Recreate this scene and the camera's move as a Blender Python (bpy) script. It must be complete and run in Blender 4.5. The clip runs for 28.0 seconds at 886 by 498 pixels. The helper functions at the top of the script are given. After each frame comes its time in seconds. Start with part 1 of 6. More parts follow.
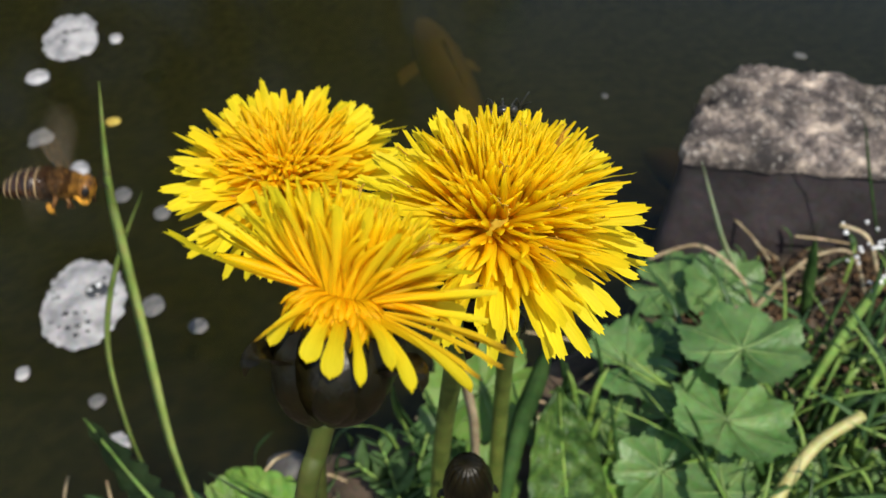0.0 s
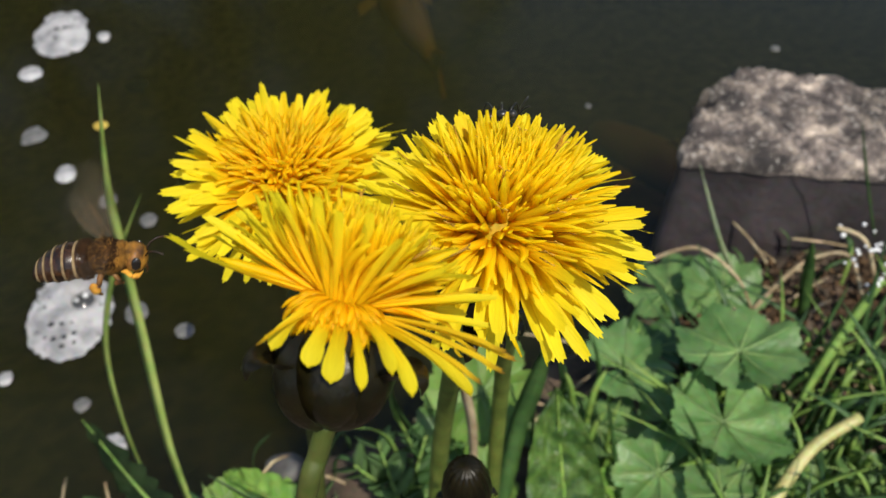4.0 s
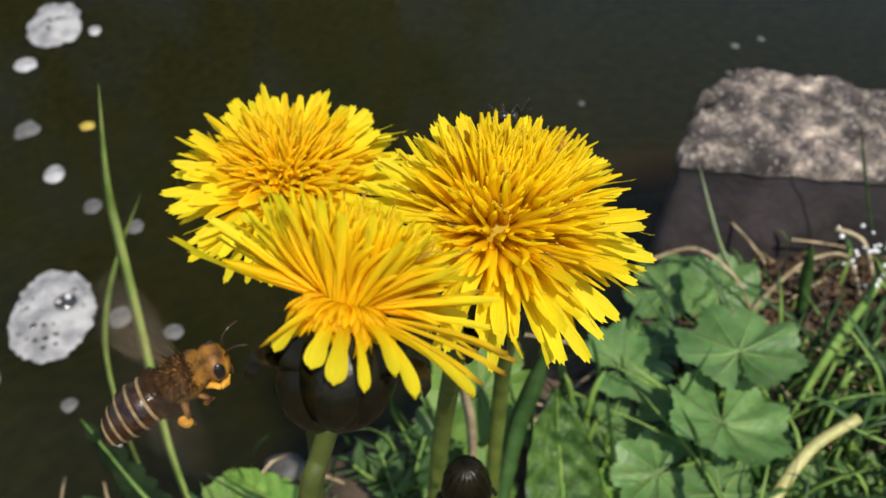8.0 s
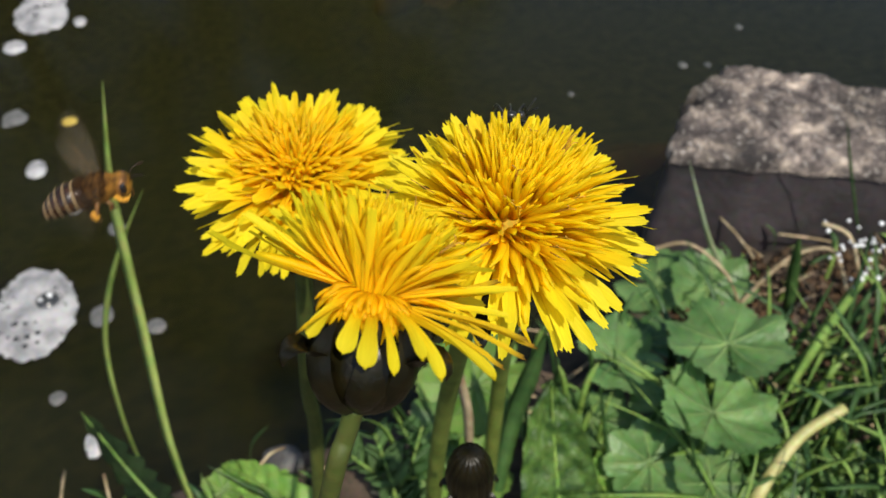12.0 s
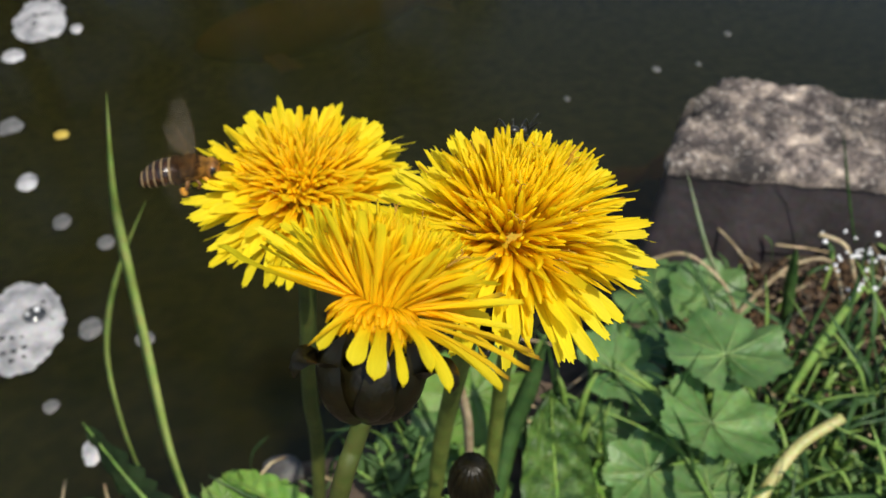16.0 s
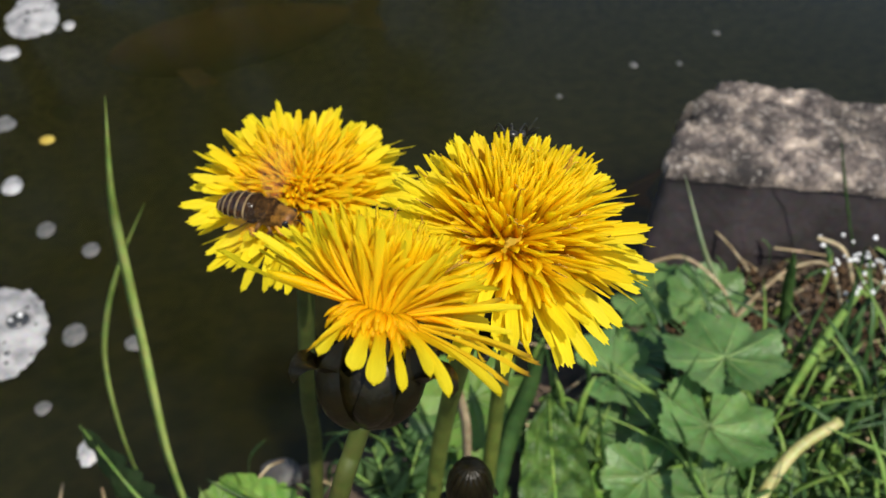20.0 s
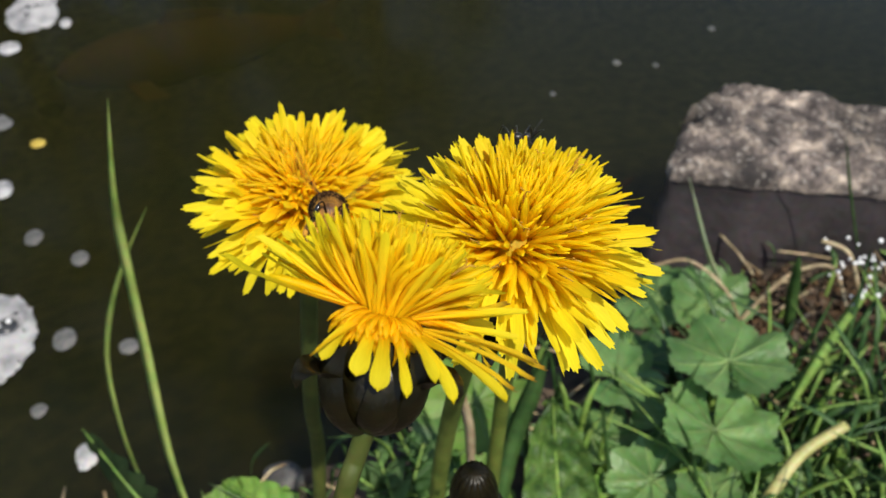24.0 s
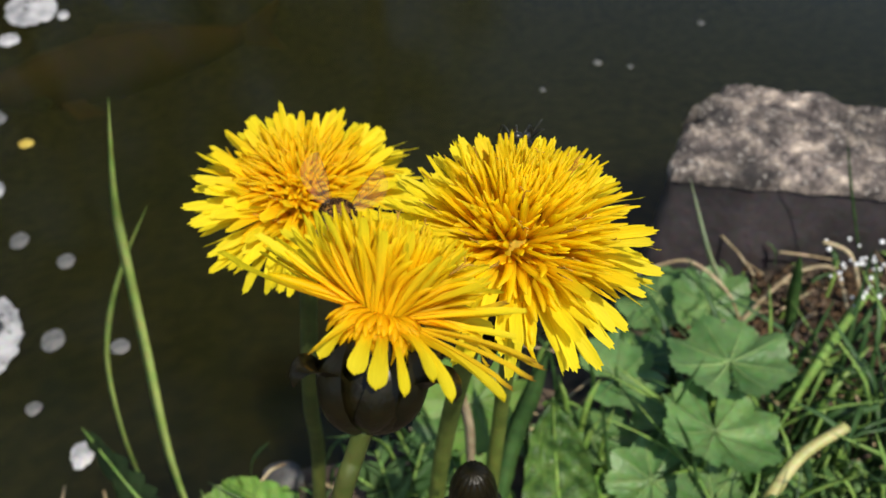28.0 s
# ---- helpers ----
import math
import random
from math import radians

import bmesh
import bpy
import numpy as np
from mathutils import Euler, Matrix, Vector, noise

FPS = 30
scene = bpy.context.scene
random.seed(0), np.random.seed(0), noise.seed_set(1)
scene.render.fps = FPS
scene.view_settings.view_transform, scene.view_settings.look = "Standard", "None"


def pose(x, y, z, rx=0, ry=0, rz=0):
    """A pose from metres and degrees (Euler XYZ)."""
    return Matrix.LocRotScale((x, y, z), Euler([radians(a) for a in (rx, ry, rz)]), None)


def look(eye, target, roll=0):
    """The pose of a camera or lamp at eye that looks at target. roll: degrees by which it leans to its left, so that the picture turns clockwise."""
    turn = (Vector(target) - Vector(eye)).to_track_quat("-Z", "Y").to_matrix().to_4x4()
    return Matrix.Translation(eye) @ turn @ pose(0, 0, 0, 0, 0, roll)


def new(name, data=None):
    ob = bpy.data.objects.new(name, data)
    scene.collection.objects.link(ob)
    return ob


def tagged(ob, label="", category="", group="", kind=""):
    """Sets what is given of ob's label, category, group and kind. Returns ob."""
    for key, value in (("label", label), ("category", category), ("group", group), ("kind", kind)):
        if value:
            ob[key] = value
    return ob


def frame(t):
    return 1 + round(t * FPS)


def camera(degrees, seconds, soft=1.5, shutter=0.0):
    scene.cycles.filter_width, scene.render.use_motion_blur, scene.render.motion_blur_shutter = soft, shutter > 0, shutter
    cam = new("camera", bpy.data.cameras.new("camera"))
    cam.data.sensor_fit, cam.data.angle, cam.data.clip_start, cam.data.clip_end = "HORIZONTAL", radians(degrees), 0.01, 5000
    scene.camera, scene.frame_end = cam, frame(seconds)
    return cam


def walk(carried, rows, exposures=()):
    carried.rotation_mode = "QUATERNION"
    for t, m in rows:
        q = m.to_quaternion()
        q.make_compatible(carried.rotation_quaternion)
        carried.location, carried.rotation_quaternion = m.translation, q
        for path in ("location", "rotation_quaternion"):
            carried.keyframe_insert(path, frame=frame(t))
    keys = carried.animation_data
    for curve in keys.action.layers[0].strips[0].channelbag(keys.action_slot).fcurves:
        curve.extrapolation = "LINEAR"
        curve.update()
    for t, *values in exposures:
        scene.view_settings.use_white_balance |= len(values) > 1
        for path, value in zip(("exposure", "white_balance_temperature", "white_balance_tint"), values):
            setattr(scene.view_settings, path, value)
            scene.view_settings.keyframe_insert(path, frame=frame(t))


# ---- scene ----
SHUTTER = 1.0
cam = camera(55, 28.0, soft=1.5, shutter=SHUTTER)
cam.data.dof.use_dof, cam.data.dof.focus_distance, cam.data.dof.aperture_fstop = True, 0.102, 44.0  # shallow close-up focus
# seconds, metres, degrees
PATH = [
    (0, 0.00060, 0.00015, 0.33907, 44.936, 0.306, 0.061),
    (0.5, 0.00053, 0.00016, 0.33912, 44.924, 0.272, 0.038),
    (1, 0.00056, 0.00011, 0.33922, 44.945, 0.257, 0.068),
    (1.5, 0.00049, 0.00015, 0.33935, 44.925, 0.208, 0.095),
    (2, 0.00042, 0.00024, 0.33937, 44.951, 0.188, 0.068),
    (2.5, 0.00038, 0.00000, 0.33961, 45.016, 0.220, 0.044),
    (3, 0.00037, 0.00004, 0.33985, 44.959, 0.140, 0.079),
    (3.5, 0.00038, 0.00002, 0.33961, 45.019, 0.165, 0.006),
    (5.5, 0.00033, 0.00005, 0.33985, 45.020, 0.072, 0.008),
    (6, 0.00015, 0.00009, 0.33988, 45.013, 0.040, 0.042),
    (6.5, 0.00003, 0.00006, 0.33997, 45.032, 0.031, 0.054),
    (7, 0.00005, 0.00002, 0.33990, 45.067, 0.091, 0.027),
    (7.5, -0.00002, 0.00011, 0.33986, 45.023, 0.060, 0.032),
    (8, 0.00000, 0.00000, 0.34000, 45.000, 0.000, 0.000),
    (8.5, 0.00002, -0.00011, 0.34004, 44.998, -0.004, -0.021),
    (9, -0.00011, -0.00039, 0.34037, 44.971, -0.059, -0.064),
    (9.5, -0.00031, -0.00094, 0.34123, 44.937, -0.104, -0.088),
    (10, -0.00112, -0.00187, 0.34221, 44.841, -0.253, -0.147),
    (10.5, -0.00201, -0.00248, 0.34262, 44.704, -0.391, -0.358),
    (11, -0.00262, -0.00280, 0.34271, 44.528, -0.545, -0.482),
    (11.5, -0.00302, -0.00320, 0.34295, 44.539, -0.560, -0.524),
    (12, -0.00329, -0.00371, 0.34335, 44.693, -0.590, -0.657),
    (12.5, -0.00364, -0.00410, 0.34375, 44.805, -0.684, -0.623),
    (14.5, -0.00425, -0.00484, 0.34457, 45.153, -0.728, -0.797),
    (15, -0.00424, -0.00489, 0.34482, 45.215, -0.709, -0.796),
    (15.5, -0.00430, -0.00496, 0.34502, 45.272, -0.766, -0.744),
    (16, -0.00427, -0.00483, 0.34510, 45.322, -0.737, -0.761),
    (16.5, -0.00428, -0.00470, 0.34505, 45.407, -0.760, -0.793),
    (17, -0.00435, -0.00448, 0.34494, 45.412, -0.851, -0.761),
    (17.5, -0.00438, -0.00473, 0.34524, 45.441, -0.825, -0.747),
    (18, -0.00433, -0.00493, 0.34558, 45.421, -0.919, -0.686),
    (18.5, -0.00438, -0.00476, 0.34520, 45.488, -0.871, -0.792),
    (19, -0.00437, -0.00453, 0.34493, 45.534, -0.807, -0.890),
    (19.5, -0.00435, -0.00460, 0.34505, 45.535, -0.812, -0.883),
    (20, -0.00440, -0.00467, 0.34529, 45.500, -0.870, -0.822),
    (20.5, -0.00428, -0.00476, 0.34540, 45.499, -0.886, -0.755),
    (21, -0.00431, -0.00481, 0.34548, 45.516, -0.872, -0.762),
    (21.5, -0.00436, -0.00455, 0.34512, 45.574, -0.812, -0.876),
    (23.5, -0.00467, -0.00383, 0.34470, 45.604, -0.887, -0.649),
    (24, -0.00457, -0.00386, 0.34459, 45.680, -0.744, -0.683),
    (24.5, -0.00459, -0.00367, 0.34465, 45.662, -0.795, -0.618),
    (25, -0.00461, -0.00392, 0.34460, 45.693, -0.807, -0.575),
    (25.5, -0.00449, -0.00397, 0.34437, 45.740, -0.757, -0.569),
    (26, -0.00452, -0.00385, 0.34456, 45.692, -0.774, -0.541),
    (26.5, -0.00440, -0.00398, 0.34457, 45.730, -0.727, -0.571),
    (27, -0.00429, -0.00386, 0.34431, 45.743, -0.730, -0.562),
    (27.5, -0.00434, -0.00380, 0.34451, 45.709, -0.737, -0.561),
    (28, -0.00432, -0.00378, 0.34433, 45.698, -0.800, -0.517),
]

EXPOSURES = [(0, 0.0), (28, 0.0)]
walk(cam, [(t, pose(*p)) for t, *p in PATH], EXPOSURES)

# ---------------------------------------------------------------- light
SUN_TO = Vector((0.17, -0.50, 0.86)).normalized()
sun = new("sun", bpy.data.lights.new("sun", "SUN"))
sun.data.energy, sun.data.angle, sun.data.color = 5.0, radians(0.6), (1.0, 0.94, 0.84)
sun.matrix_world = look((0, 0, 5), Vector((0, 0, 5)) - SUN_TO)
world = bpy.data.worlds.new("sky")
scene.world = world
world.use_nodes = True
wn = world.node_tree.nodes
sky = wn.new("ShaderNodeTexSky")
sky.sky_type, sky.sun_disc = "NISHITA", False
sky.sun_elevation, sky.sun_rotation = math.asin(SUN_TO.z), math.atan2(SUN_TO.x, SUN_TO.y)
wn["Background"].inputs["Strength"].default_value = 0.15
world.node_tree.links.new(sky.outputs["Color"], wn["Background"].inputs["Color"])


# ---------------------------------------------------------------- materials
def material(name):
    m = bpy.data.materials.new(name)
    m.use_nodes = True
    n = m.node_tree.nodes
    return m, n, m.node_tree.links, n["Principled BSDF"], n["Material Output"]


def surface(name, dark, light, scale, rough=0.6, bump=0.3, fine=6.0, through_light=0.0, spec=0.4, contrast=(0.35, 0.65),
            vary=0.25, metal=0.0, coat=0.0, tint=None):
    """Two-scale mottled colour, fine relief, and a random shade from object to object."""
    m, n, ln, bsdf, out = material(name)
    tc = n.new("ShaderNodeTexCoord")
    big, small = n.new("ShaderNodeTexNoise"), n.new("ShaderNodeTexNoise")
    big.inputs["Scale"].default_value, small.inputs["Scale"].default_value = scale, scale * fine
    big.inputs["Detail"].default_value, small.inputs["Detail"].default_value = 4, 3
    for t in (big, small):
        ln.new(tc.outputs["Object"], t.inputs["Vector"])
    ramp = n.new("ShaderNodeValToRGB")
    ramp.color_ramp.elements[0].position, ramp.color_ramp.elements[1].position = contrast
    ramp.color_ramp.elements[0].color, ramp.color_ramp.elements[1].color = (*dark, 1), (*light, 1)
    ln.new(big.outputs["Fac"], ramp.inputs["Fac"])
    grain = n.new("ShaderNodeMix")
    grain.data_type, grain.blend_type = "RGBA", "MULTIPLY"
    grain.inputs["Factor"].default_value = 0.45
    ln.new(ramp.outputs["Color"], grain.inputs["A"])
    ln.new(small.outputs["Color"], grain.inputs["B"])
    info, shade = n.new("ShaderNodeObjectInfo"), n.new("ShaderNodeMapRange")
    shade.inputs["To Min"].default_value, shade.inputs["To Max"].default_value = 1.25 - vary, 1.25 + vary
    ln.new(info.outputs["Random"], shade.inputs["Value"])
    gain = n.new("ShaderNodeVectorMath")
    gain.operation = "SCALE"
    ln.new(grain.outputs["Result"], gain.inputs["Vector"])
    ln.new(shade.outputs["Result"], gain.inputs["Scale"])
    ln.new(gain.outputs["Vector"], bsdf.inputs["Base Color"])
    bsdf.inputs["Roughness"].default_value = rough
    bsdf.inputs["Specular IOR Level"].default_value = spec
    bsdf.inputs["Metallic"].default_value = metal
    bsdf.inputs["Coat Weight"].default_value = coat
    if bump:
        b = n.new("ShaderNodeBump")
        b.inputs["Strength"].default_value, b.inputs["Distance"].default_value = bump, 0.4 / scale / fine
        ln.new(small.outputs["Fac"], b.inputs["Height"])
        ln.new(b.outputs["Normal"], bsdf.inputs["Normal"])
    if through_light:
        tr, mix = n.new("ShaderNodeBsdfTranslucent"), n.new("ShaderNodeMixShader")
        mix.inputs[0].default_value = through_light
        ln.new(gain.outputs["Vector"], tr.inputs["Color"])
        ln.new(bsdf.outputs[0], mix.inputs[1])
        ln.new(tr.outputs[0], mix.inputs[2])
        ln.new(mix.outputs[0], out.inputs["Surface"])
    return m


def petal_material(name, base, tip, rough=0.55, span=(0.15, 0.75)):
    """Ligule: deep at the base, lighter towards the tip, with fine veins along it."""
    m, n, ln, bsdf, out = material(name)
    tc, sep = n.new("ShaderNodeTexCoord"), n.new("ShaderNodeSeparateXYZ")
    ln.new(tc.outputs["Object"], sep.inputs[0])
    ramp = n.new("ShaderNodeValToRGB")
    ramp.color_ramp.elements[0].position, ramp.color_ramp.elements[1].position = span
    ramp.color_ramp.elements[0].color, ramp.color_ramp.elements[1].color = (*base, 1), (*tip, 1)
    ln.new(sep.outputs["X"], ramp.inputs["Fac"])
    mapping, vein = n.new("ShaderNodeMapping"), n.new("ShaderNodeTexNoise")
    mapping.inputs["Scale"].default_value = (1.5, 9, 1)
    vein.inputs["Scale"].default_value = 2.0
    ln.new(tc.outputs["Object"], mapping.inputs["Vector"])
    ln.new(mapping.outputs["Vector"], vein.inputs["Vector"])
    info, shade = n.new("ShaderNodeObjectInfo"), n.new("ShaderNodeMapRange")
    shade.inputs["To Min"].default_value, shade.inputs["To Max"].default_value = 0.90, 1.10
    ln.new(info.outputs["Random"], shade.inputs["Value"])
    vr = n.new("ShaderNodeMapRange")
    vr.inputs["From Min"].default_value, vr.inputs["From Max"].default_value = 0.3, 0.7
    vr.inputs["To Min"].default_value, vr.inputs["To Max"].default_value = 0.9, 1.05
    ln.new(vein.outputs["Fac"], vr.inputs["Value"])
    mul = n.new("ShaderNodeMath")
    mul.operation = "MULTIPLY"
    ln.new(shade.outputs["Result"], mul.inputs[0])
    ln.new(vr.outputs["Result"], mul.inputs[1])
    gain = n.new("ShaderNodeVectorMath")
    gain.operation = "SCALE"
    ln.new(ramp.outputs["Color"], gain.inputs["Vector"])
    ln.new(mul.outputs[0], gain.inputs["Scale"])
    ln.new(gain.outputs["Vector"], bsdf.inputs["Base Color"])
    bsdf.inputs["Roughness"].default_value = rough
    bsdf.inputs["Specular IOR Level"].default_value = 0.25
    bump = n.new("ShaderNodeBump")
    bump.inputs["Strength"].default_value, bump.inputs["Distance"].default_value = 0.35, 0.0004
    ln.new(vein.outputs["Fac"], bump.inputs["Height"])
    ln.new(bump.outputs["Normal"], bsdf.inputs["Normal"])
    tr, mix = n.new("ShaderNodeBsdfTranslucent"), n.new("ShaderNodeMixShader")
    mix.inputs[0].default_value = 0.52
    ln.new(gain.outputs["Vector"], tr.inputs["Color"])
    ln.new(bsdf.outputs[0], mix.inputs[1])
    ln.new(tr.outputs[0], mix.inputs[2])
    ln.new(mix.outputs[0], out.inputs["Surface"])
    return m


def floret_material(name, foot, tip):
    """Young florets of the middle: gold at the foot, yellow at the end, each of its own shade."""
    m, n, ln, bsdf, out = material(name)
    tc, far, ramp = n.new("ShaderNodeTexCoord"), n.new("ShaderNodeVectorMath"), n.new("ShaderNodeValToRGB")
    far.operation = "LENGTH"
    ln.new(tc.outputs["Object"], far.inputs[0])
    reach = n.new("ShaderNodeMapRange")
    reach.inputs["From Min"].default_value, reach.inputs["From Max"].default_value = 0.0035, 0.0115
    ln.new(far.outputs["Value"], reach.inputs["Value"])
    ramp.color_ramp.elements[0].color, ramp.color_ramp.elements[1].color = (*foot, 1), (*tip, 1)
    ln.new(reach.outputs["Result"], ramp.inputs["Fac"])
    geo, shade, gain = n.new("ShaderNodeNewGeometry"), n.new("ShaderNodeMapRange"), n.new("ShaderNodeVectorMath")
    shade.inputs["To Min"].default_value, shade.inputs["To Max"].default_value = 0.92, 1.08
    gain.operation = "SCALE"
    ln.new(geo.outputs["Random Per Island"], shade.inputs["Value"])
    ln.new(ramp.outputs["Color"], gain.inputs["Vector"])
    ln.new(shade.outputs["Result"], gain.inputs["Scale"])
    ln.new(gain.outputs["Vector"], bsdf.inputs["Base Color"])
    bsdf.inputs["Roughness"].default_value, bsdf.inputs["Specular IOR Level"].default_value = 0.5, 0.3
    tr, mix = n.new("ShaderNodeBsdfTranslucent"), n.new("ShaderNodeMixShader")
    mix.inputs[0].default_value = 0.70
    ln.new(gain.outputs["Vector"], tr.inputs["Color"])
    ln.new(bsdf.outputs[0], mix.inputs[1])
    ln.new(tr.outputs[0], mix.inputs[2])
    ln.new(mix.outputs[0], out.inputs["Surface"])
    return m


def water_material():
    """Murky pond water: silt near the surface, a little clear depth, Fresnel gloss on top."""
    m, n, ln, bsdf, out = material("pond_water")
    n.remove(bsdf)
    tc, big, small = n.new("ShaderNodeTexCoord"), n.new("ShaderNodeTexNoise"), n.new("ShaderNodeTexNoise")
    big.inputs["Scale"].default_value, small.inputs["Scale"].default_value = 3.0, 28.0
    big.inputs["Detail"].default_value = 3
    ramp = n.new("ShaderNodeValToRGB")
    ramp.color_ramp.elements[0].position, ramp.color_ramp.elements[1].position = 0.35, 0.7
    ramp.color_ramp.elements[0].color = (0.0120, 0.0130, 0.0030, 1)
    ramp.color_ramp.elements[1].color = (0.0168, 0.0180, 0.0044, 1)
    for t in (big, small):
        ln.new(tc.outputs["Object"], t.inputs["Vector"])
    ln.new(big.outputs["Fac"], ramp.inputs["Fac"])
    bump = n.new("ShaderNodeBump")
    bump.inputs["Strength"].default_value, bump.inputs["Distance"].default_value = 0.12, 0.002
    ln.new(small.outputs["Fac"], bump.inputs["Height"])
    silt, clear, gloss = n.new("ShaderNodeBsdfPrincipled"), n.new("ShaderNodeBsdfTransparent"), n.new("ShaderNodeBsdfGlossy")
    clear.inputs["Color"].default_value = (0.75, 0.68, 0.42, 1)
    gloss.inputs["Roughness"].default_value = 0.09
    ln.new(ramp.outputs["Color"], silt.inputs["Base Color"])
    silt.subsurface_method = "BURLEY"
    silt.inputs["Subsurface Weight"].default_value, silt.inputs["Subsurface Scale"].default_value = 1.0, 0.09
    silt.inputs["Subsurface Radius"].default_value = (1.0, 1.0, 0.8)
    silt.inputs["Specular IOR Level"].default_value, silt.inputs["Roughness"].default_value = 0.0, 1.0
    fres, body, top = n.new("ShaderNodeFresnel"), n.new("ShaderNodeMixShader"), n.new("ShaderNodeMixShader")
    fres.inputs["IOR"].default_value = 1.33
    body.inputs[0].default_value = 0.3
    for node in (gloss, fres):
        ln.new(bump.outputs["Normal"], node.inputs["Normal"])
    ln.new(silt.outputs[0], body.inputs[1])
    ln.new(clear.outputs[0], body.inputs[2])
    ln.new(fres.outputs[0], top.inputs[0])
    ln.new(body.outputs[0], top.inputs[1])
    ln.new(gloss.outputs[0], top.inputs[2])
    ln.new(top.outputs[0], out.inputs["Surface"])
    return m


def crust_material():
    """Weathered stone top: dark lichen patches, pale worn ridges and bright specks."""
    m, n, ln, bsdf, out = material("stone_lichen")
    tc = n.new("ShaderNodeTexCoord")
    patch, grit, speck = n.new("ShaderNodeTexNoise"), n.new("ShaderNodeTexNoise"), n.new("ShaderNodeTexNoise")
    patch.inputs["Scale"].default_value, patch.inputs["Detail"].default_value, patch.inputs["Roughness"].default_value = 90, 10, 0.70
    grit.inputs["Scale"].default_value, grit.inputs["Detail"].default_value, grit.inputs["Roughness"].default_value = 260, 6, 0.7
    speck.inputs["Scale"].default_value = 480
    speck.inputs["Detail"].default_value = 2
    for t in (patch, grit, speck):
        ln.new(tc.outputs["Object"], t.inputs["Vector"])
    ramp = n.new("ShaderNodeValToRGB")
    e = ramp.color_ramp.elements
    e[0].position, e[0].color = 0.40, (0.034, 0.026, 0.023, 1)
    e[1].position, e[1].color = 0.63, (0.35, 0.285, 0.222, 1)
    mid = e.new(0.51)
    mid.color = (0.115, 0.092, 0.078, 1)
    ln.new(patch.outputs["Fac"], ramp.inputs["Fac"])
    grain = n.new("ShaderNodeMapRange")
    grain.inputs["From Min"].default_value, grain.inputs["From Max"].default_value = 0.32, 0.68
    grain.inputs["To Min"].default_value, grain.inputs["To Max"].default_value = 0.45, 1.5
    ln.new(grit.outputs["Fac"], grain.inputs["Value"])
    gain = n.new("ShaderNodeVectorMath")
    gain.operation = "SCALE"
    ln.new(ramp.outputs["Color"], gain.inputs["Vector"])
    broad, wide = n.new("ShaderNodeTexNoise"), n.new("ShaderNodeMapRange")
    broad.inputs["Scale"].default_value, broad.inputs["Detail"].default_value = 21, 4
    wide.inputs["From Min"].default_value, wide.inputs["From Max"].default_value = 0.36, 0.62
    wide.inputs["To Min"].default_value, wide.inputs["To Max"].default_value = 0.26, 1.45
    ln.new(tc.outputs["Object"], broad.inputs["Vector"])
    ln.new(broad.outputs["Fac"], wide.inputs["Value"])
    both = n.new("ShaderNodeMath")
    both.operation = "MULTIPLY"
    ln.new(grain.outputs["Result"], both.inputs[0])
    ln.new(wide.outputs["Result"], both.inputs[1])
    ln.new(both.outputs[0], gain.inputs["Scale"])
    dot = n.new("ShaderNodeValToRGB")
    dot.color_ramp.elements[0].position, dot.color_ramp.elements[1].position = 0.60, 0.68
    dot.color_ramp.elements[0].color, dot.color_ramp.elements[1].color = (0, 0, 0, 1), (1, 1, 1, 1)
    ln.new(speck.outputs["Fac"], dot.inputs["Fac"])
    mix = n.new("ShaderNodeMix")
    mix.data_type = "RGBA"
    mix.inputs["B"].default_value = (0.50, 0.46, 0.40, 1)
    half = n.new("ShaderNodeMath")
    half.operation = "MULTIPLY"
    ln.new(dot.outputs["Color"], half.inputs[0])
    ln.new(patch.outputs["Fac"], half.inputs[1])
    ln.new(half.outputs[0], mix.inputs["Factor"])
    ln.new(gain.outputs["Vector"], mix.inputs["A"])
    ln.new(mix.outputs["Result"], bsdf.inputs["Base Color"])
    bsdf.inputs["Roughness"].default_value = 0.8
    bump = n.new("ShaderNodeBump")
    bump.inputs["Strength"].default_value, bump.inputs["Distance"].default_value = 0.9, 0.0012
    ln.new(grit.outputs["Fac"], bump.inputs["Height"])
    ln.new(bump.outputs["Normal"], bsdf.inputs["Normal"])
    return m


def wing_material():
    m, n, ln, bsdf, out = material("bee_wing")
    bsdf.inputs["Base Color"].default_value = (0.70, 0.58, 0.44, 1)
    bsdf.inputs["Roughness"].default_value = 0.2
    clear, mix = n.new("ShaderNodeBsdfTransparent"), n.new("ShaderNodeMixShader")
    clear.inputs["Color"].default_value = (0.97, 0.94, 0.88, 1)
    mix.inputs[0].default_value = 0.05
    ln.new(clear.outputs[0], mix.inputs[1])
    ln.new(bsdf.outputs[0], mix.inputs[2])
    ln.new(mix.outputs[0], out.inputs["Surface"])
    return m


PETAL = petal_material("petal_yellow", (0.98, 0.65, 0.005), (0.94, 0.785, 0.018))
PETAL_GOLD = petal_material("petal_gold", (0.99, 0.60, 0.004), (0.96, 0.74, 0.012), span=(0.25, 0.95))
FLORET = floret_material("floret_gold", (1.0, 0.63, 0.004), (0.96, 0.735, 0.011))
FLORET_MID = floret_material("floret_warm", (1.0, 0.65, 0.004), (0.96, 0.770, 0.012))
FLORET_PALE = floret_material("floret_yellow", (1.0, 0.70, 0.006), (0.95, 0.780, 0.013))
STYLE = surface("floret_style", (0.34, 0.17, 0.010), (0.60, 0.33, 0.02), 400, 0.6, 0.0)
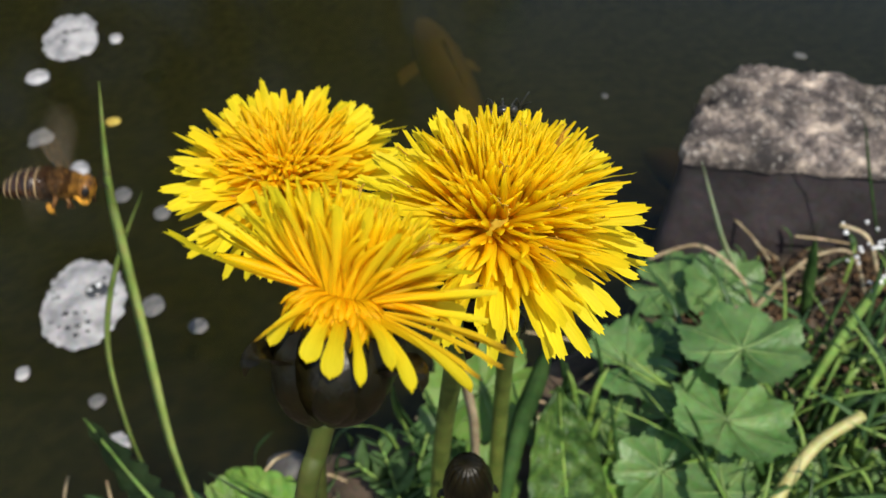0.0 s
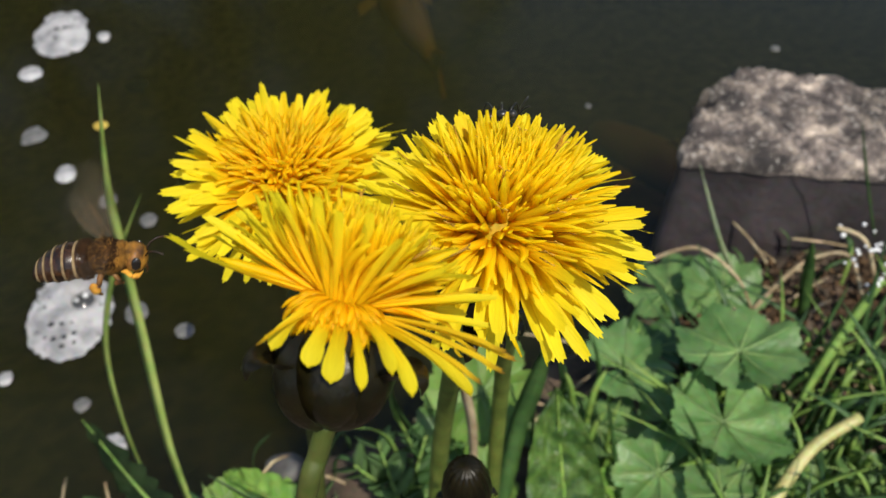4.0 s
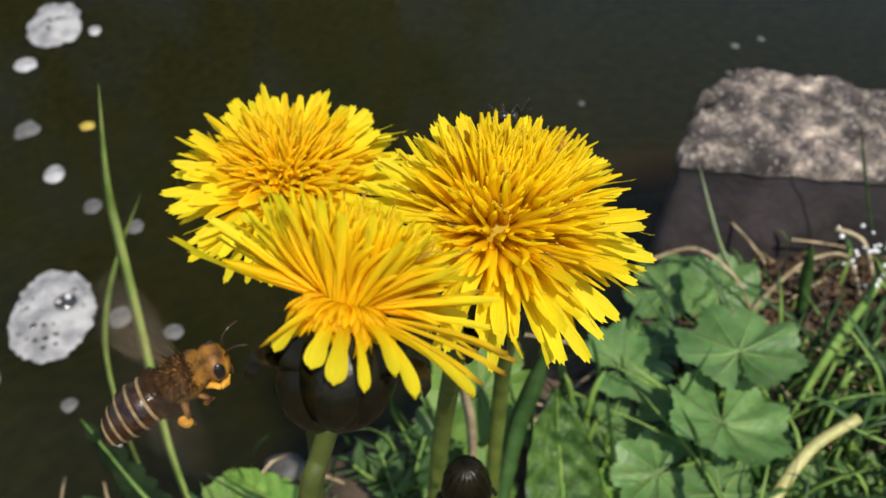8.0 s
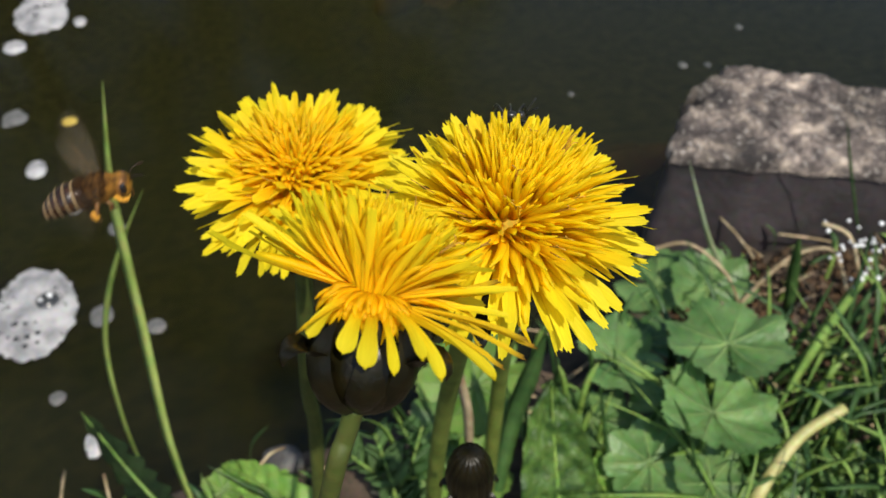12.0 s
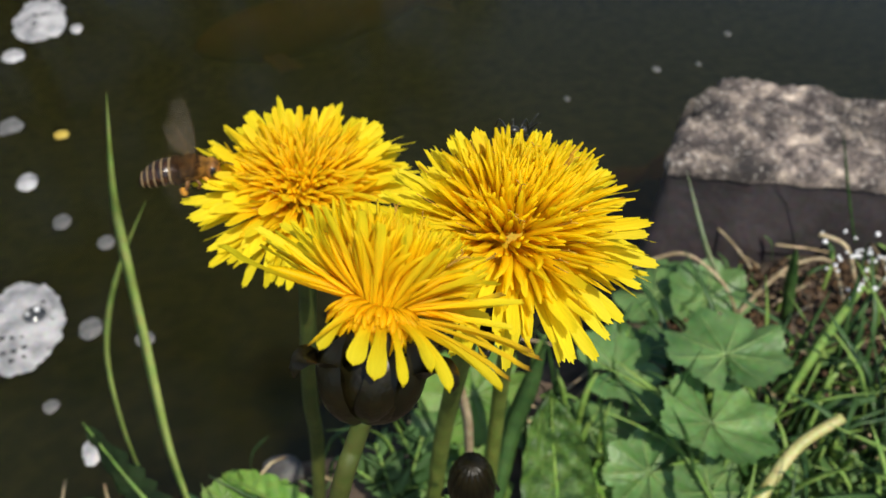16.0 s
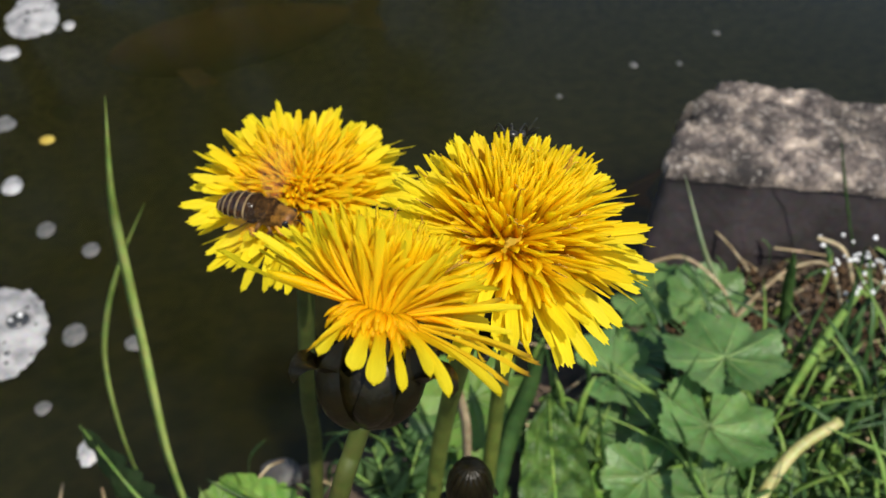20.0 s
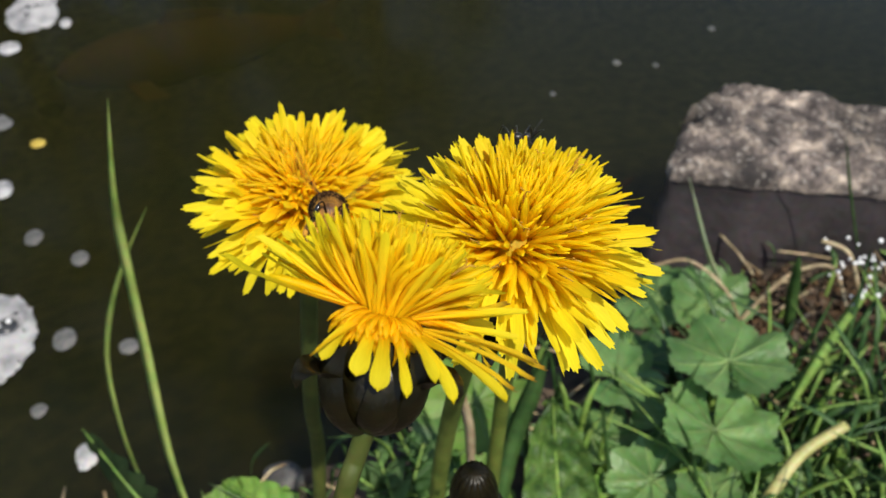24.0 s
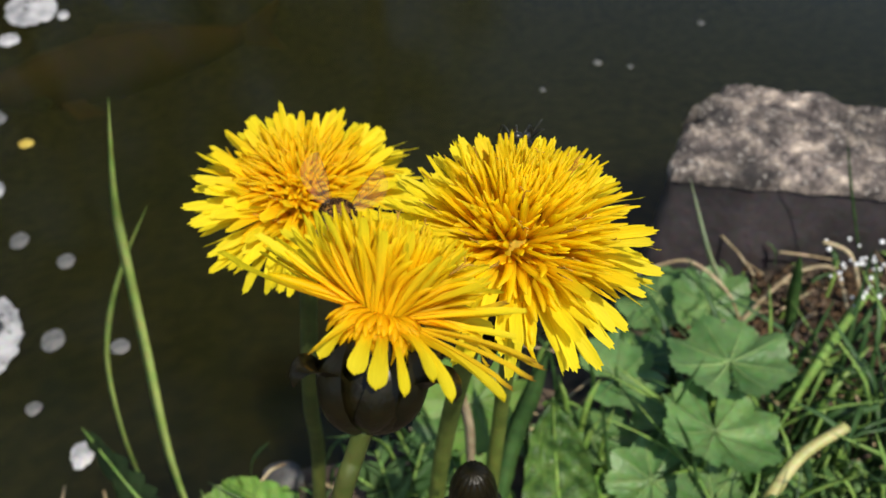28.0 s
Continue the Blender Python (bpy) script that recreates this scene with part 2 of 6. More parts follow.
OLD_PETAL = petal_material("petal_withered", (0.92, 0.62, 0.01), (0.22, 0.09, 0.012), span=(0.86, 1.0))
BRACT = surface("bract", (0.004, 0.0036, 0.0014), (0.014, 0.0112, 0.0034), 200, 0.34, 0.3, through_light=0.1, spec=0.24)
STEM = surface("flower_stem", (0.050, 0.070, 0.010), (0.100, 0.118, 0.019), 120, 0.65, 0.25, through_light=0.15)
STEM_FRESH = surface("fresh_stem", (0.095, 0.135, 0.018), (0.180, 0.225, 0.038), 120, 0.6, 0.25, through_light=0.2)
BLADE = surface("grass_green", (0.14, 0.25, 0.046), (0.27, 0.41, 0.09), 90, 0.42, 0.2, through_light=0.3)
BLADE_PALE = surface("grass_pale", (0.17, 0.25, 0.050), (0.33, 0.41, 0.11), 60, 0.42, 0.2, through_light=0.3)
BLADE_WHITE = surface("grass_whitish", (0.26, 0.33, 0.17), (0.42, 0.48, 0.28), 60, 0.42, 0.2, through_light=0.2)
BLADE_DARK = surface("grass_dark", (0.030, 0.075, 0.020), (0.075, 0.15, 0.040), 90, 0.4, 0.2, through_light=0.25)
STRAW = surface("dry_straw", (0.22, 0.155, 0.08), (0.46, 0.37, 0.22), 150, 0.7, 0.3)
YELLOW_STALK = surface("pale_stalk", (0.33, 0.32, 0.10), (0.50, 0.47, 0.20), 120, 0.45, 0.2, through_light=0.15)
VEIN = surface("leaf_vein", (0.16, 0.26, 0.08), (0.26, 0.38, 0.13), 150, 0.5, 0.1, through_light=0.2)
LEAF = surface("round_leaf", (0.066, 0.146, 0.036), (0.155, 0.270, 0.085), 70, 0.42, 0.6, through_light=0.28)
CRINKLED = surface("crinkled_leaf", (0.026, 0.066, 0.012), (0.105, 0.190, 0.036), 210, 0.42, 1.0, fine=2.5, through_light=0.2)
# darker copy of the round leaf; leaf shade is put into the base colour
LEAF_SHADED = surface("leaf_shaded", (0.030, 0.085, 0.018), (0.065, 0.145, 0.034), 70, 0.42, 0.4, through_light=0.2)
# near-black leaf green: the shade of a silhouetted leaf is put into the colour
SHADE_LEAF = surface("leaf_painted_shade", (0.006, 0.013, 0.005), (0.014, 0.026, 0.008), 70, 0.85, 0.4, spec=0.1)
LEAF_BRIGHT = surface("bright_leaf", (0.12, 0.24, 0.035), (0.20, 0.34, 0.06), 70, 0.5, 0.3, through_light=0.3)
BARK = surface("tree_bark", (0.05, 0.04, 0.03), (0.13, 0.105, 0.08), 14, 0.85, 0.7)
TREE_LEAF = surface("tree_leaf", (0.030, 0.055, 0.014), (0.070, 0.115, 0.030), 1.5, 0.5, 0.0, through_light=0.3)
SOIL = surface("bank_soil", (0.026, 0.019, 0.012), (0.10, 0.070, 0.045), 60, 0.9, 0.9, fine=8)
MOSS = surface("moss", (0.030, 0.017, 0.008), (0.10, 0.055, 0.022), 260, 0.9, 0.8)
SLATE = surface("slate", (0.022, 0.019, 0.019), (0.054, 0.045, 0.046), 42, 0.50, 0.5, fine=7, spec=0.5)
CRUST = crust_material()
PEBBLE = surface("pebble", (0.05, 0.048, 0.046), (0.12, 0.115, 0.11), 120, 0.6, 0.4)
FOAM = surface("foam", (0.20, 0.20, 0.20), (0.44, 0.43, 0.42), 90, 0.7, 0.7, fine=7, contrast=(0.36, 0.62), vary=0.1)
FOAM_THIN = surface("thin_foam", (0.06, 0.06, 0.056), (0.125, 0.123, 0.116), 160, 0.7, 0.4, fine=4, contrast=(0.3, 0.6), vary=0.15)
KOI = surface("carp_gold", (0.46, 0.29, 0.075), (0.56, 0.36, 0.10), 30, 0.7, 0.1, vary=0.1)
KOI_BROWN = surface("carp_brown", (0.16, 0.085, 0.026), (0.22, 0.115, 0.036), 30, 0.7, 0.1, vary=0.1)
FOAM_YELLOW = surface("yellow_fleck", (0.34, 0.23, 0.03), (0.50, 0.38, 0.07), 300, 0.6, 0.4)
BUBBLE = surface("bubble_hole", (0.02, 0.02, 0.018), (0.05, 0.05, 0.045), 200, 0.13, 0.0, spec=0.9)
WATER = water_material()
CHITIN = surface("bee_chitin", (0.010, 0.0048, 0.002), (0.046, 0.018, 0.006), 900, 0.27, 0.25, spec=0.5)
BAND = surface("bee_hair_band", (0.16, 0.105, 0.048), (0.29, 0.205, 0.10), 1500, 0.85, 0.6)
FUR = surface("bee_fur", (0.13, 0.060, 0.010), (0.42, 0.20, 0.026), 900, 0.85, 0.5)
FUR_DARK = surface("bee_dark_fur", (0.018, 0.009, 0.004), (0.06, 0.028, 0.010), 900, 0.9, 0.5, spec=0.1)
POLLEN = surface("pollen_dusted", (0.46, 0.20, 0.018), (0.72, 0.36, 0.036), 900, 0.85, 0.8)
EYE = surface("bee_eye", (0.006, 0.005, 0.005), (0.02, 0.016, 0.014), 900, 0.15, 0.0, spec=0.7)
LEG = surface("bee_leg", (0.05, 0.022, 0.007), (0.24, 0.105, 0.020), 900, 0.5, 0.4)
WING = wing_material()
RED_BROWN = surface("insect_red_brown", (0.025, 0.008, 0.005), (0.05, 0.015, 0.009), 900, 0.35, 0.2)
BLACK = surface("insect_black", (0.008, 0.008, 0.008), (0.03, 0.028, 0.025), 900, 0.3, 0.2)
# near-white base colour paints the glints on drops and on the foam bubble
GLINT_WHITE = surface("dew_drop", (0.72, 0.72, 0.70), (0.82, 0.82, 0.80), 900, 0.03, 0.0, spec=1.0)


# ---------------------------------------------------------------- mesh tools
def mesh_of(name, verts, faces, mat, smooth=True):
    me = bpy.data.meshes.new(name)
    me.from_pydata([tuple(v) for v in verts], [], faces)
    me.materials.append(mat)
    if smooth:
        me.shade_smooth()
    me.update()
    return me


def part(name, data, parent, label="", m=None):
    ob = new(name, data)
    ob.parent = parent
    if m is not None:
        ob.matrix_basis = m
    return tagged(ob, label)


def thing(name, place, label, category, group="", kind=""):
    ob = new(name)
    ob.empty_display_size = 0.01
    ob.location = place
    return tagged(ob, label, category, group, kind)


def curve_at(pts, s):
    """A smooth line through the points, s from 0 to 1."""
    n = len(pts) - 1
    k = min(int(s * n), n - 1)
    u = s * n - k
    p = [Vector(pts[max(0, min(n, k + i - 1))]) for i in range(4)]
    return 0.5 * (2 * p[1] + (p[2] - p[0]) * u + (2 * p[0] - 5 * p[1] + 4 * p[2] - p[3]) * u * u
                  + (3 * p[1] - p[0] - 3 * p[2] + p[3]) * u ** 3)


def tube_data(pts, radius, sides=10, steps=16, v0=0):
    """Verts and faces of a tube; radius is a function of s."""
    verts, faces = [], []
    for i in range(steps + 1):
        s = i / steps
        c = curve_at(pts, s)
        d = (curve_at(pts, min(1, s + 0.02)) - curve_at(pts, max(0, s - 0.02))).normalized()
        side = d.cross(Vector((0.3, 1, 0.1))).normalized()
        up = side.cross(d)
        r = radius(s)
        verts += [c + r * (math.cos(a) * side + math.sin(a) * up) for a in (2 * math.pi * j / sides for j in range(sides))]
    for i in range(steps):
        for j in range(sides):
            a, b = v0 + i * sides + j, v0 + i * sides + (j + 1) % sides
            faces.append((a, b, b + sides, a + sides))
    faces.append(tuple(v0 + j for j in reversed(range(sides))))
    faces.append(tuple(v0 + steps * sides + j for j in range(sides)))
    return verts, faces


def tube(name, pts, radius, mat, sides=10, steps=16):
    r = radius if callable(radius) else (lambda s: radius)
    return mesh_of(name, *tube_data(pts, r, sides, steps), mat)


def blade_data(pts, width, side, steps=14, v0=0, fold=0.25, base=0.7, tip_at=0.55):
    """A grass blade: a folded ribbon that narrows to its tip."""
    verts, faces = [], []
    for i in range(steps + 1):
        s = i / steps
        c = curve_at(pts, s)
        d = (curve_at(pts, min(1, s + 0.02)) - curve_at(pts, max(0, s - 0.02))).normalized()
        w = (Vector(side) - d * d.dot(Vector(side))).normalized()
        up = w.cross(d)
        grow = base + (1 - base) * min(1, s / 0.35)
        taper = 1 if s < tip_at else max(0.03, 1 - ((s - tip_at) / (1 - tip_at)) ** 1.6)
        h = 0.5 * width * grow * taper
        thick = max(0.00012, 0.06 * h)
        verts += [c - h * w + fold * h * up, c - thick * up, c + h * w + fold * h * up, c + (thick + 0.1 * h) * up]
    for i in range(steps):
        for j in range(4):
            a, b = v0 + 4 * i + j, v0 + 4 * i + (j + 1) % 4
            faces.append((a, b, b + 4, a + 4))
    return verts, faces


def ball(r, rings=8, sides=12, noise_amp=0.0, freq=1.0, seed=0.0):
    """Verts and faces of an ellipsoid of radii r, optionally uneven."""
    verts, faces = [Vector((0, 0, r[2]))], []
    for i in range(1, rings):
        a = math.pi * i / rings
        for j in range(sides):
            b = 2 * math.pi * j / sides
            verts.append(Vector((r[0] * math.sin(a) * math.cos(b), r[1] * math.sin(a) * math.sin(b), r[2] * math.cos(a))))
    verts.append(Vector((0, 0, -r[2])))
    if noise_amp:
        verts = [v * (1 + noise_amp * noise.noise(v * freq + Vector((seed, seed * 1.7, 0)))) for v in verts]
    for j in range(sides):
        faces.append((0, 1 + j, 1 + (j + 1) % sides))
        k = 1 + (rings - 2) * sides
        faces.append((len(verts) - 1, k + (j + 1) % sides, k + j))
    for i in range(rings - 2):
        for j in range(sides):
            a, b = 1 + i * sides + j, 1 + i * sides + (j + 1) % sides
            faces.append((a, a + sides, b + sides, b))
    return verts, faces


def join(pieces):
    verts, faces = [], []
    for v, f in pieces:
        k = len(verts)
        verts += v
        faces += [tuple(i + k for i in q) for q in f]
    return verts, faces


def frame_of(place, axis, toward=(1, 0, 0)):
    """A pose with z along axis and x near toward."""
    z = Vector(axis).normalized()
    x = (Vector(toward) - z * z.dot(Vector(toward))).normalized()
    m = Matrix((x, z.cross(x), z)).transposed().to_4x4()
    return Matrix.Translation(place) @ m


# ---------------------------------------------------------------- ground and water
EDGE = ((-40, -30), (-1, -0.35), (-0.3, 0.075), (-0.13, 0.168), (-0.085, 0.180), (-0.02, 0.205), (0.04, 0.235),
        (0.09, 0.268), (0.14, 0.30), (0.25, 0.315), (1, 0.35), (40, -5))


def edge_y(x):
    return float(np.interp(x, [e[0] for e in EDGE], [e[1] for e in EDGE]))


def ground_z(x, y):
    d = edge_y(x) - y
    k = max(0.0, min(1.0, (d + 0.012) / (0.03 + 0.2 * max(0.0, math.hypot(x, y) - 0.45))))
    k = k * k * (3 - 2 * k)
    far = max(0.0, min(1.0, (math.hypot(x, y) - 22) / 6))
    bed = -0.10 - 0.35 * min(1.0, max(0.0, -d - 0.1))
    bump = 0.006 * noise.noise(Vector((x * 25, y * 25, 0))) + 0.003 * noise.noise(Vector((x * 90, y * 90, 3)))
    land = 0.048 + 0.012 * max(0.0, min(1.0, d / 0.15)) + (bump if abs(x) < 2 and abs(y) < 2 else 0)
    shore = max(0.0, min(1.0, (y - 3.2 - 0.4 * noise.noise(Vector((x * 0.6, 4, 0)))) / 0.6))
    return max(bed + (land - bed) * k, bed + (0.5 - bed) * far, bed + (0.35 - bed) * shore)


def build_ground():
    near = [round(-0.4 + 0.008 * i, 4) for i in range(101)]
    wide = [round(v, 3) for v in [0.43 + 0.03 * i for i in range(20)] + [1.05 + 0.1 * i for i in range(10)] + [2.1 + 0.25 * i for i in range(12)]]
    far = [5.5, 6.5, 8, 10, 12, 15, 18, 22, 28, 40, 120, 600, 3000]
    xs = [-v for v in far[::-1]] + [-v for v in wide[::-1]] + near + wide + far
    ys = sorted(set(xs + [3.0, 3.2, 3.4, 3.5, 3.7, 3.9]))
    verts = [(x, y, ground_z(x, y)) for y in ys for x in xs]
    w = len(xs)
    faces = [(j * w + i, j * w + i + 1, (j + 1) * w + i + 1, (j + 1) * w + i) for j in range(len(ys) - 1) for i in range(w - 1)]
    tagged(new("ground", mesh_of("ground", verts, faces, SOIL)), "dark damp soil bank sloping into a pond", "ground", kind="structure")
    s = 28
    tagged(new("water", mesh_of("water", [(-s, -s, 0), (s, -s, 0), (s, s, 0), (-s, s, 0)], [(0, 1, 2, 3)], WATER)),
           "still murky olive pond water", "water", kind="structure")


build_ground()


# ---------------------------------------------------------------- stone
def build_stone():
    rock = thing("stone_block", (0.2, 0.31, 0.0), "dark slate block with pale lichen crust at the pond edge", "rock")
    org = Vector((0.2, 0.31, 0.0))
    na, nb = 190, 60

    def spot(a, b):
        """Left end stepped and notched; the back edge breaks forward in steps."""
        xl = float(np.interp(b, (0, 0.1, 0.3, 0.46, 0.72, 0.84, 0.89, 1), (0.1085, 0.1080, 0.1145, 0.1205, 0.1240, 0.1360, 0.1440, 0.1460)))
        xl += 0.0022 * noise.noise(Vector((b * 14, 7, 0))) + 0.0012 * noise.noise(Vector((b * 40, 7, 0)))
        x = xl + (0.42 - xl) * a
        yf = 0.303 - 0.155 * (x - 0.108) + 0.0020 * noise.noise(Vector((x * 70, 0.5, 0))) + 0.0010 * noise.noise(Vector((x * 220, 0.5, 0)))
        yb = float(np.interp(x, (0.14, 0.168, 0.178, 0.195, 0.199, 0.22, 0.42), (0.3655, 0.3665, 0.3600, 0.3595, 0.3505, 0.3470, 0.3350)))
        yb += 0.0020 * noise.noise(Vector((x * 110, 2.0, 0))) + 0.0012 * noise.noise(Vector((x * 300, 2.0, 0)))
        return Vector((x, yf + (yb - yf) * b, 0))

    verts, faces = [], []
    for i in range(na + 1):
        for j in range(nb + 1):
            p = spot((i / na) ** 1.15, j / nb)
            q = p * 60
            p.z = 0.0985 + 0.005 * (j / nb) + 0.0022 * noise.noise(q * 1.0) + 0.0020 * noise.noise(q * 2.6) + 0.0016 * noise.noise(q * 6) + 0.0010 * noise.noise(q * 12)
            p.z -= 0.030 * max(0.0, 1 - ((p.x - 0.1258) / 0.0045) ** 2 - ((p.y - 0.3405) / 0.0070) ** 2)  # a small hollow
            edge = min(j, nb - j, i) / 3
            if edge < 1:
                p.z -= 0.0030 * (1 - edge) ** 2
            verts.append(p - org)
    h = nb + 1
    for i in range(na):
        for j in range(nb):
            k = i * h + j
            faces.append((k, k + h, k + h + 1, k + 1))
    rim = [i * h for i in range(na, -1, -1)] + list(range(1, nb + 1)) + [i * h + nb for i in range(1, na + 1)]
    low = len(verts)
    for r in rim:
        v = verts[r].copy()
        v.z = 0.0905 + 0.0015 * noise.noise(v * 90)
        verts.append(v)
    for k in range(len(rim) - 1):
        faces.append((rim[k], rim[k + 1], low + k + 1, low + k))
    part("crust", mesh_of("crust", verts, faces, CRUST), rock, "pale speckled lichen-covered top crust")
    # the dark body below the crust
    verts, faces = [], []
    nz = 14
    loop = [(i / 60, 0.0) for i in range(60, -1, -1)] + [(0.0, j / 14) for j in range(1, 15)] + [(i / 20, 1.0) for i in range(1, 21)]
    for k in range(nz + 1):
        s = k / nz
        z = 0.0925 - 0.1225 * s
        for a, b in loop:
            p = spot(a ** 1.15, b)
            c = Vector((0.26, 0.325, 0))
            out = (p - c)
            out.x, out.y = (-1.0 if a < 0.03 else 0.0), (-1.0 if b == 0 else (1.0 if b == 1 else 0.0))
            p += out * (0.009 * s ** 1.2 - 0.0016)
            p += out * 0.0016 * noise.noise(Vector((p.x * 40, z * 90, p.y * 30)))
            p.z = z
            verts.append(p - org)
    w = len(loop)
    for k in range(nz):
        for i in range(w - 1):
            a = k * w + i
            faces.append((a, a + w, a + w + 1, a + 1))
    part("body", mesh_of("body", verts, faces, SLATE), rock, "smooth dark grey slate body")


build_stone()


# ---------------------------------------------------------------- dandelions
def petal_mesh(name, bend, mat, twist=0.0, trough=0.16, seed=0, sway=0.0, curl=0.0, rounded=False, foot=0.42):
    """Unit ligule along +x, a strap that widens from its foot to a toothed or rounded end, bent downwards by so many radians."""
    rng = random.Random(seed)
    rows, cols = (16 if rounded else 11), 5
    verts, faces = [], []
    x = z = 0.0
    for i in range(rows):
        s, step = 1 - (1 - i / (rows - 1)) ** 1.5, 0.0
        a = -bend * (s ** 1.3) + curl * math.sin(s * 4.2)
        if i:
            step = s - 1 + (1 - (i - 1) / (rows - 1)) ** 1.5
            x += math.cos(a) * step
            z += math.sin(a) * step
        w = foot + (1 - foot) * min(1, s / (0.78 if rounded else 0.6)) ** (2.6 if rounded else 1.0)
        if rounded and s > 0.86:
            w *= max(0.02, 1 - ((s - 0.86) / 0.14) ** 2.2) ** 0.5
        elif s > 0.86:
            w *= 1 - 0.38 * ((s - 0.86) / 0.14) ** 1.6
        t = twist * s
        for j in range(cols):
            v = (j / (cols - 1) - 0.5) * w
            dip = trough * (1 - (2 * j / (cols - 1) - 1) ** 2) * (0.4 + 0.6 * (1 - s))
            tooth = (0.016 * rng.uniform(0.2, 1.6) if j % 2 == 0 else -0.014) if i == rows - 1 and not rounded else 0
            verts.append(Vector((x + tooth - 0.03 * (2 * v / max(w, 0.1)) ** 2 * (s > 0.9 and not rounded), v * math.cos(t) + sway * (s * s - 0.3 * s),
                                 z - 0.16 * dip + 0.13 * v * math.sin(t))))
    for i in range(rows - 1):
        for j in range(cols - 1):
            k = i * cols + j
            faces.append((k, k + cols, k + cols + 1, k + 1))
    return mesh_of(name, verts, faces, mat)


BENDS = [-0.55, -0.25, 0.0, 0.25, 0.5, 0.85, 1.25]


def petal_set(mat, seed):
    return {(b, k): petal_mesh("petal", b, mat, (-0.5, 0.0, 0.3, 0.7)[k], seed=seed + k * 31 + int(b * 100),
                               sway=(-0.7, 0.1, 0.5, -0.2)[k], curl=(0.16, -0.14, 0.04, -0.05)[k]) for b in BENDS for k in range(4)}


PETALS, GOLDEN = petal_set(PETAL, 0), petal_set(PETAL_GOLD, 400)
ROUND = {b: petal_mesh("petal", b, PETAL, 0.15, seed=77, sway=0.15, trough=0.5, rounded=True, foot=0.46) for b in BENDS}
WITHERED = [petal_mesh("petal", b, OLD_PETAL, 0.25, seed=5, sway=0.5, foot=0.6) for b in (-0.25, 0.3, 0.8)]


def near_bend(b):
    return min(BENDS, key=lambda v: abs(v - b))


def floret_strip(rng, az, elev, r0, z0, length, width, curl):
    """Verts and faces of one young floret: narrow, channelled, its end a little curled."""
    out, side, up = Vector((math.cos(az), math.sin(az), 0)), Vector((-math.sin(az), math.cos(az), 0)), Vector((0, 0, 1))
    verts, faces = [], []
    p = out * r0 + up * z0
    sway, phase, turn = rng.uniform(-0.17, 0.17), rng.uniform(-1.5, 1.5), rng.uniform(-1.0, 1.0)
    for k in range(7):
        s = k / 6
        a = elev - curl * s * s
        if k:
            p = p + (out * math.cos(a) + up * math.sin(a) + side * sway * math.sin(4.5 * s + phase) * 2.2) * length / 6
        w = width * (0.6 + 0.4 * min(1, s / 0.5)) * (1 if s < 0.75 else 1 - 0.7 * ((s - 0.75) / 0.25) ** 1.4)
        flat = up * math.cos(a) - out * math.sin(a)
        wing, lift = side * math.cos(turn) + flat * math.sin(turn), (flat * math.cos(turn) - side * math.sin(turn)) * 0.30 * w
        verts += [p - wing * w / 2, p - lift, p + wing * w / 2, p + lift * 0.6]
    for k in range(6):
        for j in range(4):
            faces.append((4 * k + j, 4 * k + (j + 1) % 4, 4 * k + 4 + (j + 1) % 4, 4 * k + 4 + j))
    faces.append((24, 25, 26, 27))
    return verts, faces


def styles_mesh(rng, count, height, spread):
    """Fine split styles that stand above the florets, each ending in two curls."""
    pieces = []
    for i in range(count):
        az, u = rng.uniform(0, 6.283), math.sqrt(rng.random())
        e = radians(88 - 62 * u + rng.uniform(-8, 8))
        out = Vector((math.cos(az), math.sin(az), 0))
        d = out * math.cos(e) + Vector((0, 0, math.sin(e)))
        base = out * spread * 0.6 * u + Vector((0, 0, 0.002)) + d * height * rng.uniform(0.45, 0.75)
        top = base + d * rng.uniform(0.002, 0.0036) + Vector((rng.gauss(0, 0.0002), rng.gauss(0, 0.0002), 0))
        for sgn in (-1, 1):
            side = d.cross(Vector((0.3, 0.5, 0.8))).normalized() * sgn
            pts = [base, base.lerp(top, 0.6) + side * 0.0001, top + side * 0.0002, top + side * 0.0007 + d * 0.0003]
            pieces.append(tube_data(pts, lambda s: 0.00009, 4, 7))
    return join(pieces)


def bract_mesh(name, length, width, curl, power=1.5):
    verts, faces = [], []
    x = z = 0.0
    for i in range(8):
        s = i / 7
        a = curl * s ** power
        if i:
            x += length * math.sin(a) / 7
            z += length * math.cos(a) / 7
        w = width * (0.75 + 0.25 * min(1, s / 0.3)) * (1 if s < 0.35 else max(0.06, 1 - ((s - 0.35) / 0.65) ** 1.7))
        for j in (-1, -0.5, 0, 0.5, 1):
            verts.append(Vector((x + 0.26 * w * (1 - j * j), 0.5 * w * j, z)))
    for i in range(7):
        for j in range(4):
            k = 5 * i + j
            faces.append((k, k + 5, k + 6, k + 1))
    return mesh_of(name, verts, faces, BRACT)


BRACT_BROAD, BRACT_CURLED = bract_mesh("bract", 0.0122, 0.0042, -1.85), bract_mesh("bract", 0.0075, 0.0056, 2.9, 1.6)
BRACT_UP, BRACT_BACK = bract_mesh("bract", 0.0125, 0.0032, 0.45), bract_mesh("bract", 0.0095, 0.003, 2.75)


RINGS = (0, 0.25, 0.5, 0.75, 1.0)


